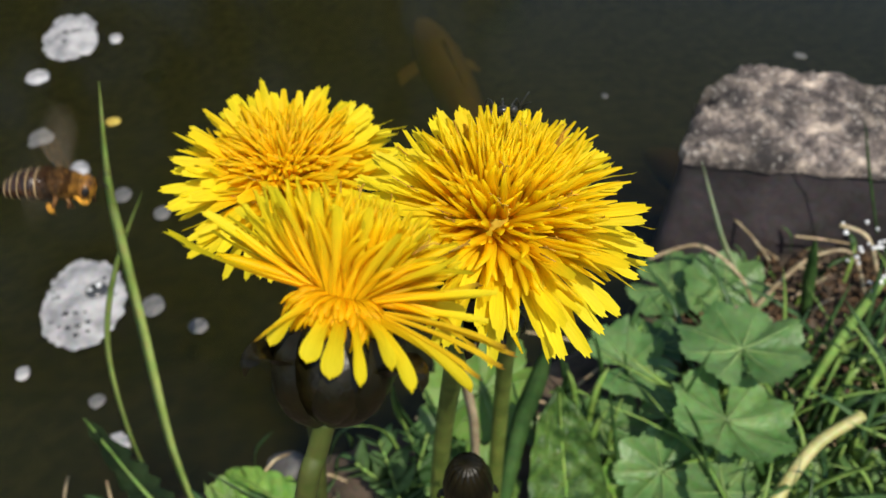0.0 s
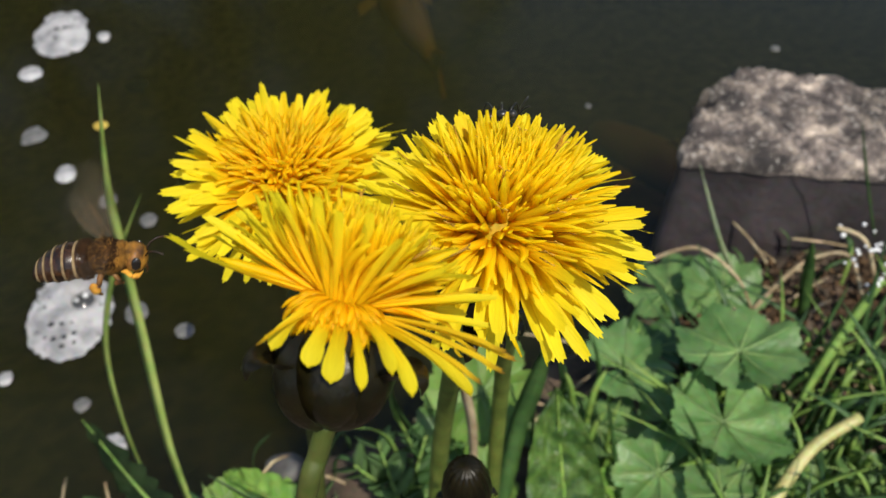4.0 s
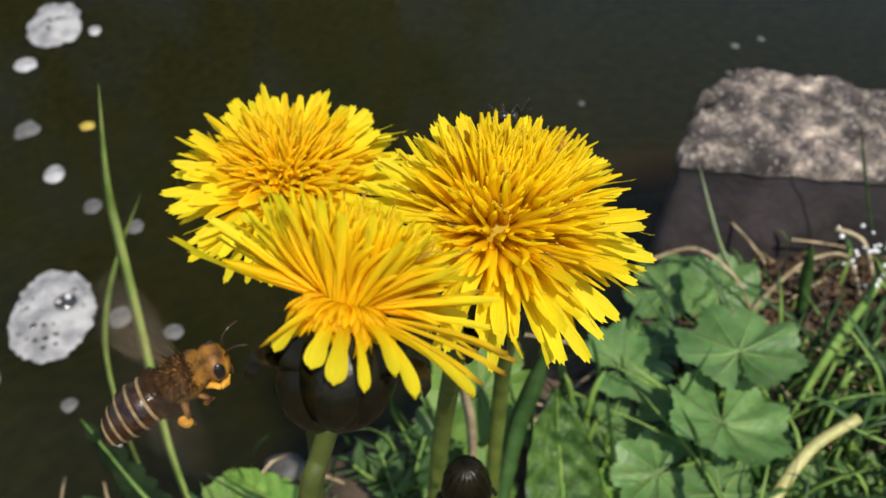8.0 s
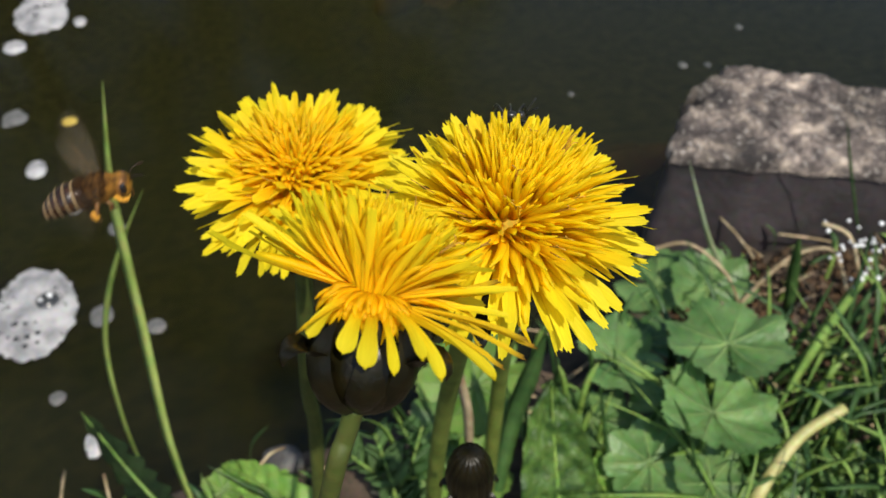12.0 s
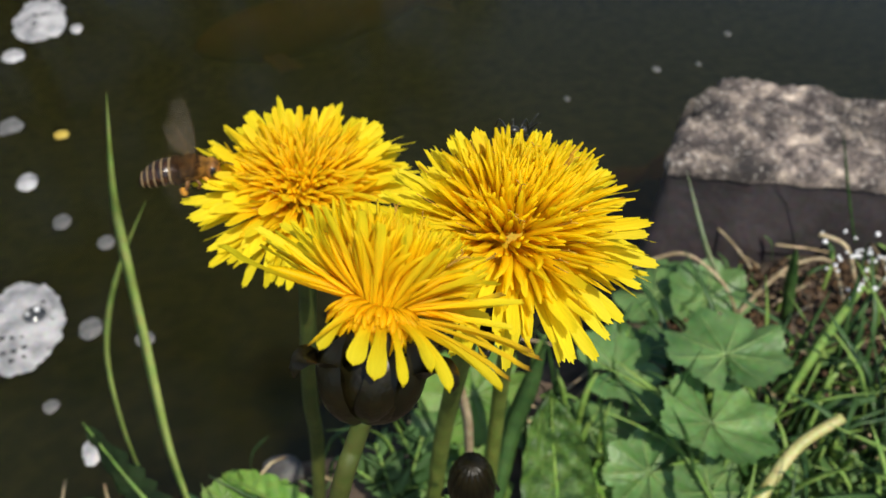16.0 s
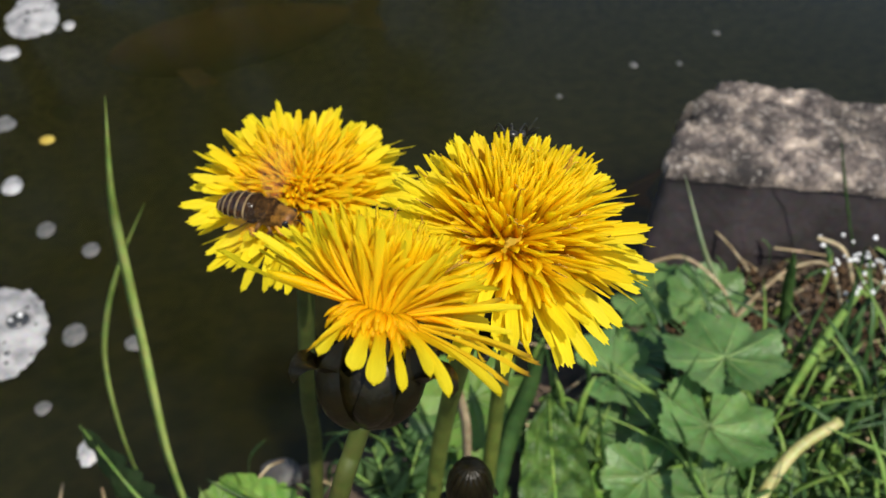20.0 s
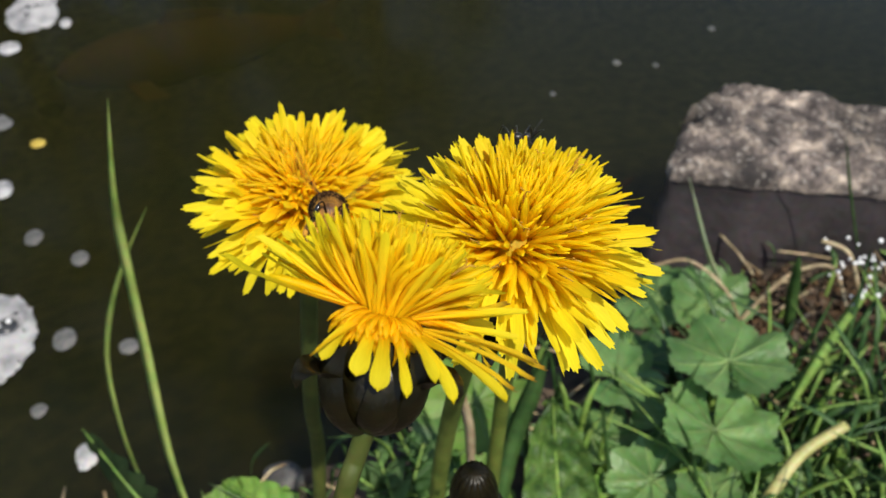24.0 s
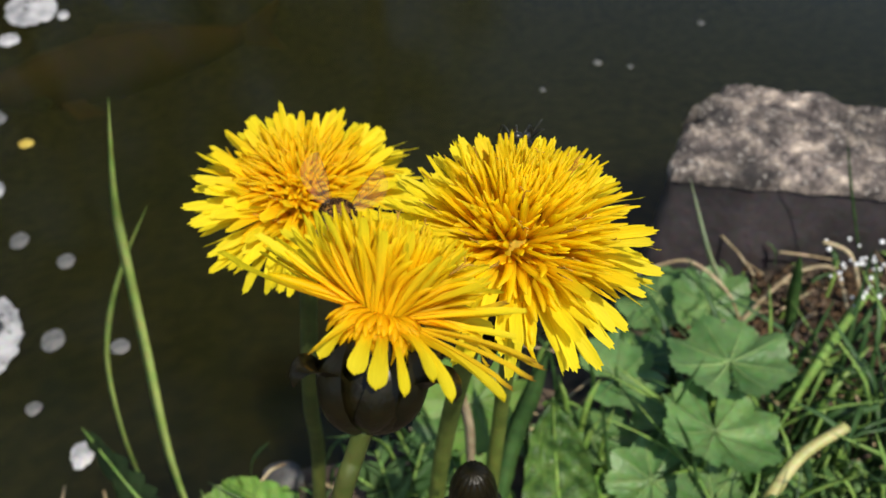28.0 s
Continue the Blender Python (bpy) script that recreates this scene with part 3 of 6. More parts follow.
def dandelion(center, axis, stem, label, seed, elev, lengths, widths, count=250, reach=1.0, stem_r=0.0019, shape=None, withered=0.0,
              cup_scale=(1.0, 1.0), cup_axis=None, tongues=(), styles=16, filler=240, young=0.40, golden=0.60, wilt=(), curl=0.15, inside=FLORET, heart=0.0070, skin=STEM):
    """A flower head of single ligules, packed spirally from the upright middle to the spreading rim, on a green cup of bracts on its bare stem.
    elev, lengths, widths: degrees and mm at the five RINGS; shape(azimuth, u): changes of elevation and bend, and factors of length and width."""
    rng = random.Random(seed)
    base = Vector(stem[0])
    plant = thing("dandelion", base, label, "flower", "dandelions in bloom")
    pts = [Vector(p) - base for p in stem]
    part("stem", tube("stem", pts, lambda s: stem_r * (1.12 - 0.2 * s + (0.08 * max(0, s - 0.92) / 0.08)), skin, 14, 26), plant,
         "smooth pale green hollow stem")
    head = Matrix.Translation(-base) @ frame_of(center, axis)
    seat = Matrix.Translation(-base) @ frame_of(center, cup_axis or axis) @ Matrix.Translation((0, 0, -0.0012 if tongues else -0.0020))
    cup_v, cup_f = [], []
    prof = [(0.0021, -0.0128), (0.0042, -0.0122), (0.0058, -0.0095), (0.0062, -0.006), (0.0058, -0.002), (0.0056, 0.0006), (0.003, 0.0016), (0.0003, 0.0019)]
    for r, z in prof:
        cup_v += [Vector((r * reach * cup_scale[0] * math.cos(a), r * reach * cup_scale[0] * math.sin(a), z * reach * cup_scale[1])) for a in (2 * math.pi * j / 20 for j in range(20))]
    for i in range(len(prof) - 1):
        for j in range(20):
            a, b = i * 20 + j, i * 20 + (j + 1) % 20
            cup_f.append((a, b, b + 20, a + 20))
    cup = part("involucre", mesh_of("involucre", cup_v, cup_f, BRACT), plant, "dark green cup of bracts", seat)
    for i in range(0 if tongues else 15):
        az = 2 * math.pi * i / 15 + rng.uniform(-0.06, 0.06)
        part("bract", BRACT_UP, cup, m=Matrix.Rotation(az, 4, "Z") @ Matrix.Translation((0.0048 * reach, 0, -0.0118 * reach))
             @ Matrix.Rotation(radians(13 + rng.uniform(-6, 8)), 4, "Y") @ Matrix.Scale(reach * rng.uniform(0.9, 1.08), 4))
    for i in range(15 if tongues else 0):
        az = 2 * math.pi * i / 15 + 0.2 + rng.uniform(-0.12, 0.12)
        part("bract", BRACT_BROAD, cup, m=Matrix.Rotation(az, 4, "Z") @ Matrix.Translation((0.0014 + 0.0007 * (i % 2), 0, -0.0098 + 0.0003 * (i % 3)))
             @ Matrix.Rotation(radians(60 + (5, -6, 1)[i % 3] + rng.uniform(-4, 4)), 4, "Y") @ Matrix.Scale(rng.uniform(0.9, 1.05), 4))
    for az in (-146, -22, 40, 110) if tongues else ():
        part("bract", BRACT_CURLED, cup, m=Matrix.Rotation(radians(az), 4, "Z") @ Matrix.Translation((0.0043, 0, -0.0050))
             @ Matrix.Rotation(radians(12 + rng.uniform(-6, 6)), 4, "Y") @ Matrix.Scale(rng.uniform(0.9, 1.05), 4))
    for i in range(0 if tongues else 11):
        az = 2 * math.pi * i / 11 + rng.uniform(-0.15, 0.15)
        part("bract", BRACT_BACK, cup, m=Matrix.Rotation(az, 4, "Z") @ Matrix.Translation((0.0043 * reach, 0, -0.0118 * reach))
             @ Matrix.Rotation(radians(40 + rng.uniform(-18, 18)), 4, "Y") @ Matrix.Scale(reach * rng.uniform(0.65, 0.95), 4))
    middle = []
    for i in range(count):
        u = (i + 0.5) / count
        az = i * 2.399963 + rng.uniform(-0.13, 0.13)
        e = float(np.interp(u, RINGS, elev)) + rng.gauss(0, 3.6)
        length = float(np.interp(u, RINGS, lengths)) * rng.uniform(0.88, 1.08)
        w = float(np.interp(u, RINGS, widths)) * rng.uniform(0.82, 1.15)
        bend = 0.10 - 0.30 * (1 - u) + rng.uniform(-0.22, 0.26)
        if shape:
            de, db, fl, fw = shape(az % (2 * math.pi), u)
            e, bend, length, w = e + de, bend + db, length * fl, w * fw
            if not length:
                continue
        r0, z0 = 0.0029 * reach * u ** 0.5, (0.0010 + 0.0016 * (1 - u)) * reach
        if u < young or (shape and fl < 0.5):
            middle.append(floret_strip(rng, az, radians(e), r0, z0, length * 0.001, w * 0.001, bend + curl + rng.uniform(-0.15, 0.15)))
            continue
        m = (head @ Matrix.Rotation(az, 4, "Z") @ Matrix.Translation((r0, 0, z0)) @ Matrix.Rotation(-radians(e), 4, "Y")
             @ Matrix.Rotation(rng.gauss(0, 0.22), 4, "X") @ Matrix.Diagonal((length * 0.001, w * 0.001, length * 0.001, 1)))
        old = u > 0.6 and math.cos(az) > 0.86 and rng.random() < withered
        data = rng.choice(WITHERED) if old else (GOLDEN if u < golden else PETALS)[near_bend(bend), rng.randrange(4)]
        part("petal", data, plant, "browned withered tip" if old else "", m)
    for az, e, bend, length, w in tongues:
        part("petal", ROUND[near_bend(bend)], plant, "broad blunt ray hanging over the cup", head @ Matrix.Rotation(radians(az), 4, "Z") @ Matrix.Translation((0.0030, 0, 0.0006))
             @ Matrix.Rotation(-radians(e), 4, "Y") @ Matrix.Diagonal((length * 0.001, w * 0.001, length * 0.001, 1)))
    for az, e, length, w in wilt:
        part("petal", WITHERED[1], plant, "shrivelled brown-tipped ray", head @ Matrix.Rotation(radians(az), 4, "Z") @ Matrix.Translation((0.0030, 0, 0.0006))
             @ Matrix.Rotation(-radians(e), 4, "Y") @ Matrix.Diagonal((length * 0.001, w * 0.001, length * 0.001, 1)))
    for i in range(filler):
        u = 0.15 + 0.85 * (i + 0.5) / filler
        az = i * 2.399963 + 1.3 + rng.uniform(-0.1, 0.1)
        e, bend, fl = float(np.interp(u, RINGS, elev)) + 5 + rng.uniform(-6, 6), 0, 1.0
        if shape:
            de, bend, fl, _ = shape(az % (2 * math.pi), u)
            e += de
        if fl:
            middle.append(floret_strip(rng, az, radians(e), 0.0026 * reach * u ** 0.5, (0.0010 + 0.0014 * (1 - u)) * reach,
                                       float(np.interp(u, RINGS, lengths)) * fl * rng.uniform(0.55, 0.85) * 0.001, 0.95 * float(np.interp(u, RINGS, widths)) * 0.001, bend + rng.uniform(-0.2, 0.3)))
    dome_v, dome_f = ball((heart * reach, heart * reach, heart * reach), 22, 40, 0.16, 1500, seed)
    middle.append(([Vector((v.x, v.y, max(v.z, 0.0))) for v in dome_v], dome_f))
    tagged(part("flower_center", mesh_of("flower_center", *join(middle), inside), plant, "packed golden young florets", head), kind="stuff")
    tagged(part("style_tuft", mesh_of("style_tuft", *styles_mesh(rng, styles, lengths[1] * 0.00115, 0.006 * reach), STYLE), plant, "fine curled styles", head), kind="stuff")
    return plant


def open_shape(az, u):
    """Inner florets in front stand up, the outer rays lie flat and are longest to the sides."""
    front, left = max(0.0, -math.sin(az)), max(0.0, -math.cos(az))
    return front * float(np.interp(u, RINGS, (0, 4, 8, 0, -3))) - 5 * u * max(0.0, math.sin(az)), 0.12 * u, 1.0 + u * (0.03 * left + 0.10 * left * max(0.0, math.sin(az)) - 0.10 * front + 0.15 * max(0.0, math.cos(az))), 1.0


# The wide open one behind.
dandelion((-0.0266, 0.1106, 0.2436), (0.03, -0.20, 1), [(-0.0420, 0.128, 0.050), (-0.0360, 0.1300, 0.1300), (-0.0327, 0.1175, 0.1750), (-0.0273, 0.1127, 0.2317)],
          "wide open yellow dandelion flower on a bare stem", 11, (88, 68, 44, 16, 1), (8.4, 10.4, 12.6, 16.7, 17.9), (1.1, 1.2, 1.4, 1.75, 1.85),
          count=400, filler=280, heart=0.0078, styles=9, curl=0.6, young=0.50, golden=0.64, shape=open_shape)


def brush_shape(az, u):
    """In front the inner florets stand up like a brush and the outer rays hang; behind they rise, and reach far on one side."""
    front, back, right = max(0.0, -math.sin(az)), max(0.0, math.sin(az)), math.cos(az)
    if u > 0.70 and front > 0.1 and int(u * 4000 + az * 7) % 5 < 2:
        return 0, 0, 0, 0  # gaps between the hanging rays
    return (front * float(np.interp(u, (0, 0.2, 0.4, 0.55, 0.67, 0.8, 1), (0, -4, -16, -30, -38, -38, -30))) + 8 * back * u - 13 * max(0, right) * u, 0.18 * u,
            1.0 + u * (0.20 * max(0, right) - 0.02 * max(0, -right)) - 0.1 * back * u, 1.0)


# The taller one beside it, its outer rays hanging.
dandelion((0.0065, 0.0775, 0.2648), (0.20, 0.06, 1), [(0.0143, 0.129, 0.05), (0.0141, 0.1245, 0.1400), (0.0135, 0.1165, 0.185), (0.0110, 0.093, 0.232), (0.0049, 0.0799, 0.2542)],
          "yellow dandelion flower with drooping outer rays", 23, (88, 78, 62, 34, 0), (11.6, 12.4, 13.2, 14.6, 16.0), (0.95, 1.05, 1.2, 1.45, 1.65),
          inside=FLORET_MID, heart=0.0082, skin=STEM_FRESH, count=480, reach=0.9, styles=34, filler=360, young=0.60, golden=0.64, shape=brush_shape)


def near_shape(az, u):
    """Only few broad rays hang in front; the rays on one side stand up, on the other they reach down."""
    front, right = max(0.0, -math.sin(az)), math.cos(az)
    if u > 0.78 - 0.1 * front and front > 0.2:
        return -45, 0.7, 0.36, 0.9
    return (-13 * max(0, -right) * u - 9 * max(0, right) * u + front * float(np.interp(u, RINGS, (0, 3, 10, 26, 40))), 0.08 * max(0, right) * u - 0.22 * max(0, -right) * u,
            1.0 + 0.13 * max(0, -right) * u + 0.02 * max(0, right) * u - 0.10 * front * u - (0.17 - 0.10 * right) * max(0.0, math.sin(az)), 1.0)


# The nearest one, tipped away, its cup in view.
dandelion((-0.0091, 0.0516, 0.2804), (0.27, 0.50, 0.82), [(-0.040, 0.066, 0.052), (-0.031, 0.058, 0.13), (-0.0215, 0.048, 0.215), (-0.0140, 0.0435, 0.2591), (-0.0121, 0.0449, 0.2663), (-0.0108, 0.0459, 0.2707)],
          "half open yellow dandelion flower tipped over its dark cup", 37, (88, 80, 66, 42, 8), (8.2, 8.6, 9.0, 10.2, 12.6), (0.80, 0.86, 0.92, 0.98, 1.02),
          count=400, reach=0.80, styles=7, filler=460, young=0.62, golden=0.62,
          stem_r=0.00112, shape=near_shape, withered=0.2, cup_scale=(0.92, 0.92), cup_axis=(0.13, 0.50, 0.86),
          inside=FLORET_PALE, heart=0.0026, tongues=((-124, 3, 1.25, 6.8, 1.7), (-100, -12, 0.85, 6.4, 1.9), (-85, -9, 0.85, 7.6, 1.9), (-71, -10, 0.5, 8.6, 1.1), (-60, 12, 0.85, 8.6, 1.3),
                   (-53, 7, 0.85, 10.4, 1.6), (-34, 4, 0.5, 12.4, 1.7)),
          wilt=((-122, -8, 8.3, 0.6), (-31, 3, 12.4, 0.42), (-27, 9, 13.6, 0.5), (-23, 15, 13.2, 0.4), (-20, 12, 13.9, 0.45)))


def build_bud():
    base = Vector((0.006, 0.125, 0.05))
    bud = thing("dandelion_bud", base, "closed dark green dandelion bud on a short stem", "flower")
    pts = [base - base, Vector((0.0055, 0.105, 0.12)) - base, Vector((0.0048, 0.086, 0.180)) - base, Vector((0.0046, 0.0823, 0.1905)) - base]
    part("stem", tube("stem", pts, 0.0014, STEM, 10, 16), bud)
    m = Matrix.Translation(-base) @ frame_of((0.0046, 0.0820, 0.1895), (-0.03, -0.03, 1))
    ridge = lambda a: 1 - 0.10 * (1 - abs(math.sin(7 * a))) ** 2
    prof = [(0.0014, 0), (0.0033, 0.0008), (0.0042, 0.003), (0.0043, 0.006), (0.0040, 0.009), (0.0032, 0.0114), (0.002, 0.0126), (0.00003, 0.0128)]
    v, f = [], []
    for r, z in prof:
        v += [Vector((r * ridge(a) * math.cos(a), r * ridge(a) * math.sin(a), z)) for a in (2 * math.pi * j / 84 for j in range(84))]
    for i in range(len(prof) - 1):
        for j in range(84):
            a, b = i * 84 + j, i * 84 + (j + 1) % 84
            f.append((a, b, b + 84, a + 84))
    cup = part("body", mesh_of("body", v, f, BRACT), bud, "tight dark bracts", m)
    long_bract = bract_mesh("bract", 0.0125, 0.0019, -0.5)
    for i in range(18):
        part("bract", long_bract, cup, m=Matrix.Rotation(2 * math.pi * i / 18, 4, "Z") @ Matrix.Translation((0.0042, 0, 0.0006)) @ Matrix.Rotation(0.10, 4, "Y"))
    for i in range(7):
        part("bract", BRACT_BACK, cup, m=Matrix.Rotation(2 * math.pi * i / 7 + 0.3, 4, "Z") @ Matrix.Translation((0.0028, 0, 0.0006)) @ Matrix.Rotation(1.1, 4, "Y") @ Matrix.Scale(0.6, 4))


build_bud()


# ---------------------------------------------------------------- stalks, blades, leaves
def stalk(pts, r, mat, label, category="stem", name="stalk"):
    base = Vector(pts[0])
    ob = new(name, tube(name, [Vector(p) - base for p in pts], lambda s: r * (1.1 - 0.35 * s), mat, 12, 22))
    ob.location = base
    return tagged(ob, label, category)


def blade(pts, width, mat, label, side=(1, -0.3, 0.2), **kw):
    base = Vector(pts[0])
    ob = new("grass_blade", mesh_of("grass_blade", *blade_data([Vector(p) - base for p in pts], width, side, 20, **kw), mat))
    ob.location = base
    return tagged(ob, label, "grass")


stalk([(-0.0035, 0.126, 0.05), (-0.0023, 0.1226, 0.11), (-0.0009, 0.1177, 0.1486), (0.0007, 0.1082, 0.1825), (0.0022, 0.0965, 0.2142), (0.0028, 0.089, 0.231)],
      0.0024, STEM_FRESH, "thick pale green bare dandelion stem")
blade([(-0.090, 0.1500, 0.0450), (-0.0961, 0.1625, 0.0794), (-0.0987, 0.1777, 0.1203), (-0.0995, 0.1872, 0.1555), (-0.0965, 0.1869, 0.1809), (-0.0917, 0.1913, 0.2110)],
      0.0043, BLADE_PALE, "long upright fresh green grass blade")
blade([(-0.1147, 0.1701, 0.0300), (-0.1193, 0.1777, 0.0630), (-0.1197, 0.1863, 0.0970), (-0.1126, 0.1886, 0.1248), (-0.1014, 0.1893, 0.1509), (-0.0885, 0.1880, 0.1750)],
      0.0024, BLADE_PALE, "curved thin green grass blade")
blade([(0.1330, 0.2570, 0.0450), (0.1306, 0.2589, 0.0600), (0.1160, 0.2577, 0.0893), (0.1016, 0.2629, 0.1250)], 0.0024, BLADE_WHITE, "thin pale grass blade before the stone")
blade([(0.1580, 0.2400, 0.0450), (0.1481, 0.2364, 0.0843), (0.1390, 0.2283, 0.1150)], 0.0050, BLADE_DARK, "short dark green grass blade")
blade([(0.1722, 0.2279, 0.0950), (0.1536, 0.2075, 0.0969), (0.1355, 0.1866, 0.0933), (0.1193, 0.1660, 0.0900)], 0.0045, BLADE, "arching wet green grass blade")
blade([(0.1626, 0.1916, 0.0900), (0.1415, 0.1949, 0.0823), (0.1297, 0.1934, 0.0600)], 0.0045, BLADE_DARK, "low dark green grass blade")
blade([(0.1594, 0.1766, 0.0900), (0.1442, 0.1748, 0.0857), (0.1329, 0.1715, 0.0600)], 0.0065, BLADE_DARK, "broad dark green grass blade")
blade([(0.1489, 0.1480, 0.0500), (0.1468, 0.1601, 0.0683), (0.1435, 0.1668, 0.0800)], 0.0060, BLADE, "short broad bright green blade", tip_at=0.9)
blade([(0.0160, 0.1400, 0.0500), (0.0186, 0.1428, 0.0700), (0.0239, 0.1533, 0.1042), (0.0276, 0.1537, 0.1283), (0.0300, 0.1510, 0.1520)], 0.0062, BLADE_DARK, "dark green strap leaf", tip_at=0.7)
blade([(-0.050, 0.130, 0.060), (-0.0546, 0.1322, 0.0900), (-0.0633, 0.1356, 0.0947), (-0.0747, 0.1395, 0.1000)], 0.0030, BLADE_DARK, "pointed dark green grass blade")
blade([(-0.0120, 0.156, 0.05), (-0.0159, 0.1538, 0.0900), (-0.0223, 0.1511, 0.1077), (-0.0356, 0.1431, 0.1200)], 0.0022, BLADE, "thin leaning grass blade")
blade([(-0.0060, 0.167, 0.05), (-0.0080, 0.1684, 0.0700), (-0.0165, 0.1702, 0.0925), (-0.0175, 0.1670, 0.1100)], 0.0022, BLADE_DARK, "thin dark grass blade")
blade([(0.0105, 0.1500, 0.0700), (0.0091, 0.1506, 0.1100), (0.0065, 0.1532, 0.1262), (0.0051, 0.1533, 0.1400)], 0.0035, STRAW, "dry pinkish straw blade")
blade([(0.0627, 0.1492, 0.0600), (0.0570, 0.1550, 0.0916), (0.0511, 0.1576, 0.1200)], 0.0016, BLADE_DARK, "thin upright dark grass blade")
blade([(0.0733, 0.1684, 0.0700), (0.0768, 0.1641, 0.0963), (0.0846, 0.1672, 0.1300)], 0.0016, BLADE_DARK, "thin leaning dark grass blade")
blade([(0.0546, 0.1789, 0.0650), (0.0553, 0.1811, 0.0940), (0.0491, 0.1804, 0.1200)], 0.0018, BLADE_DARK, "thin bent dark grass blade")
blade([(0.0856, 0.1412, 0.0900), (0.0789, 0.1444, 0.1117), (0.0700, 0.1444, 0.1300)], 0.0016, BLADE_DARK, "thin curved dark grass blade")
blade([(0.0387, 0.1837, 0.0800), (0.0441, 0.1814, 0.0868), (0.0511, 0.1754, 0.0900)], 0.0026, BLADE, "short fresh grass blade")
blade([(0.1003, 0.1439, 0.0700), (0.1125, 0.1516, 0.0828), (0.1206, 0.1538, 0.0900)], 0.0024, BLADE, "low arching green grass blade")
blade([(0.1842, 0.2305, 0.0700), (0.1562, 0.2078, 0.0831), (0.1281, 0.1890, 0.1000)], 0.003, BLADE_DARK, "dark green arching grass blade")
blade([(0.1615, 0.2005, 0.0600), (0.1601, 0.2072, 0.0838), (0.1643, 0.2262, 0.1200)], 0.0022, BLADE_DARK, "thin tall dark grass blade")
blade([(0.1884, 0.2674, 0.0800), (0.1748, 0.2729, 0.1139), (0.1635, 0.2706, 0.1400)], 0.0011, BLADE_DARK, "thin dark grass blade before the stone")
blade([(0.1295, 0.1536, 0.0600), (0.1353, 0.1530, 0.0728), (0.1444, 0.1468, 0.0800)], 0.003, BLADE, "low fresh green grass blade")
blade([(0.0789, 0.1439, 0.0700), (0.0712, 0.1456, 0.0821), (0.0602, 0.1432, 0.0900)], 0.0034, BLADE, "short bent green blade")
blade([(-0.0182, 0.1719, 0.1000), (-0.0167, 0.1699, 0.0859), (-0.0090, 0.1661, 0.0700)], 0.002, BLADE, "thin green grass stalk")
blade([(0.0478, 0.1976, 0.0580), (0.0424, 0.1992, 0.0884), (0.0366, 0.2026, 0.0972)], 0.0014, BLADE_DARK, "thin dark grass blade among round leaves")
blade([(0.0563, 0.1566, 0.0580), (0.0565, 0.1614, 0.0916), (0.0594, 0.1664, 0.1023)], 0.0016, BLADE, "fresh green grass blade among round leaves")
blade([(0.0719, 0.1881, 0.0580), (0.0652, 0.1880, 0.0866), (0.0584, 0.1902, 0.0942)], 0.0016, BLADE_DARK, "thin dark grass blade among round leaves")
blade([(0.0983, 0.1605, 0.0580), (0.0972, 0.1654, 0.0917), (0.1001, 0.1705, 0.1024)], 0.0016, BLADE_DARK, "thin dark grass blade among round leaves")
blade([(0.0508, 0.1704, 0.0580), (0.0522, 0.1747, 0.0911), (0.0566, 0.1795, 0.1016)], 0.0024, BLADE, "fresh green grass blade among round leaves")
blade([(0.0330, 0.1715, 0.0580), (0.0317, 0.1754, 0.0906), (0.0313, 0.1799, 0.1007)], 0.0015, BLADE_DARK, "thin dark grass blade among round leaves")
blade([(0.0682, 0.1983, 0.0580), (0.0694, 0.2043, 0.0929), (0.0742, 0.2104, 0.1047)], 0.0020, BLADE_DARK, "thin dark grass blade among round leaves")
blade([(0.0484, 0.1570, 0.0580), (0.0501, 0.1601, 0.0899), (0.0547, 0.1640, 0.0995)], 0.0024, BLADE, "fresh green grass blade among round leaves")
blade([(0.0684, 0.1810, 0.0580), (0.0651, 0.1843, 0.0901), (0.0632, 0.1886, 0.0999)], 0.0015, BLADE_DARK, "thin dark grass blade among round leaves")
blade([(0.0494, 0.1615, 0.0580), (0.0430, 0.1606, 0.0859), (0.0360, 0.1621, 0.0927)], 0.0021, BLADE_DARK, "thin dark grass blade among round leaves")
blade([(0.0490, 0.1750, 0.0580), (0.0455, 0.1773, 0.0891), (0.0426, 0.1808, 0.0982)], 0.0026, BLADE, "fresh green grass blade among round leaves")
blade([(0.0427, 0.1812, 0.0580), (0.0424, 0.1813, 0.0870), (0.0437, 0.1834, 0.0948)], 0.0017, BLADE_DARK, "thin dark grass blade among round leaves")
blade([(0.0538, 0.1646, 0.0580), (0.0521, 0.1657, 0.0880), (0.0523, 0.1685, 0.0963)], 0.0025, BLADE_DARK, "thin dark grass blade among round leaves")
blade([(0.0365, 0.1999, 0.0580), (0.0379, 0.2001, 0.0871), (0.0415, 0.2025, 0.0951)], 0.0021, BLADE, "fresh green grass blade among round leaves")
blade([(0.0466, 0.1854, 0.0580), (0.0444, 0.1853, 0.0867), (0.0432, 0.1874, 0.0944)], 0.0014, BLADE_DARK, "thin dark grass blade among round leaves")
blade([(0.0795, 0.1575, 0.0580), (0.0785, 0.1635, 0.0928), (0.0807, 0.1692, 0.1042)], 0.0025, BLADE_DARK, "thin dark grass blade among round leaves")
stalk([(0.1026, 0.1275, 0.0450), (0.1026, 0.1315, 0.0820), (0.1097, 0.1403, 0.0916), (0.1195, 0.1490, 0.1011), (0.1338, 0.1551, 0.1080)], 0.0023, YELLOW_STALK, "thick pale yellow arching stalk")
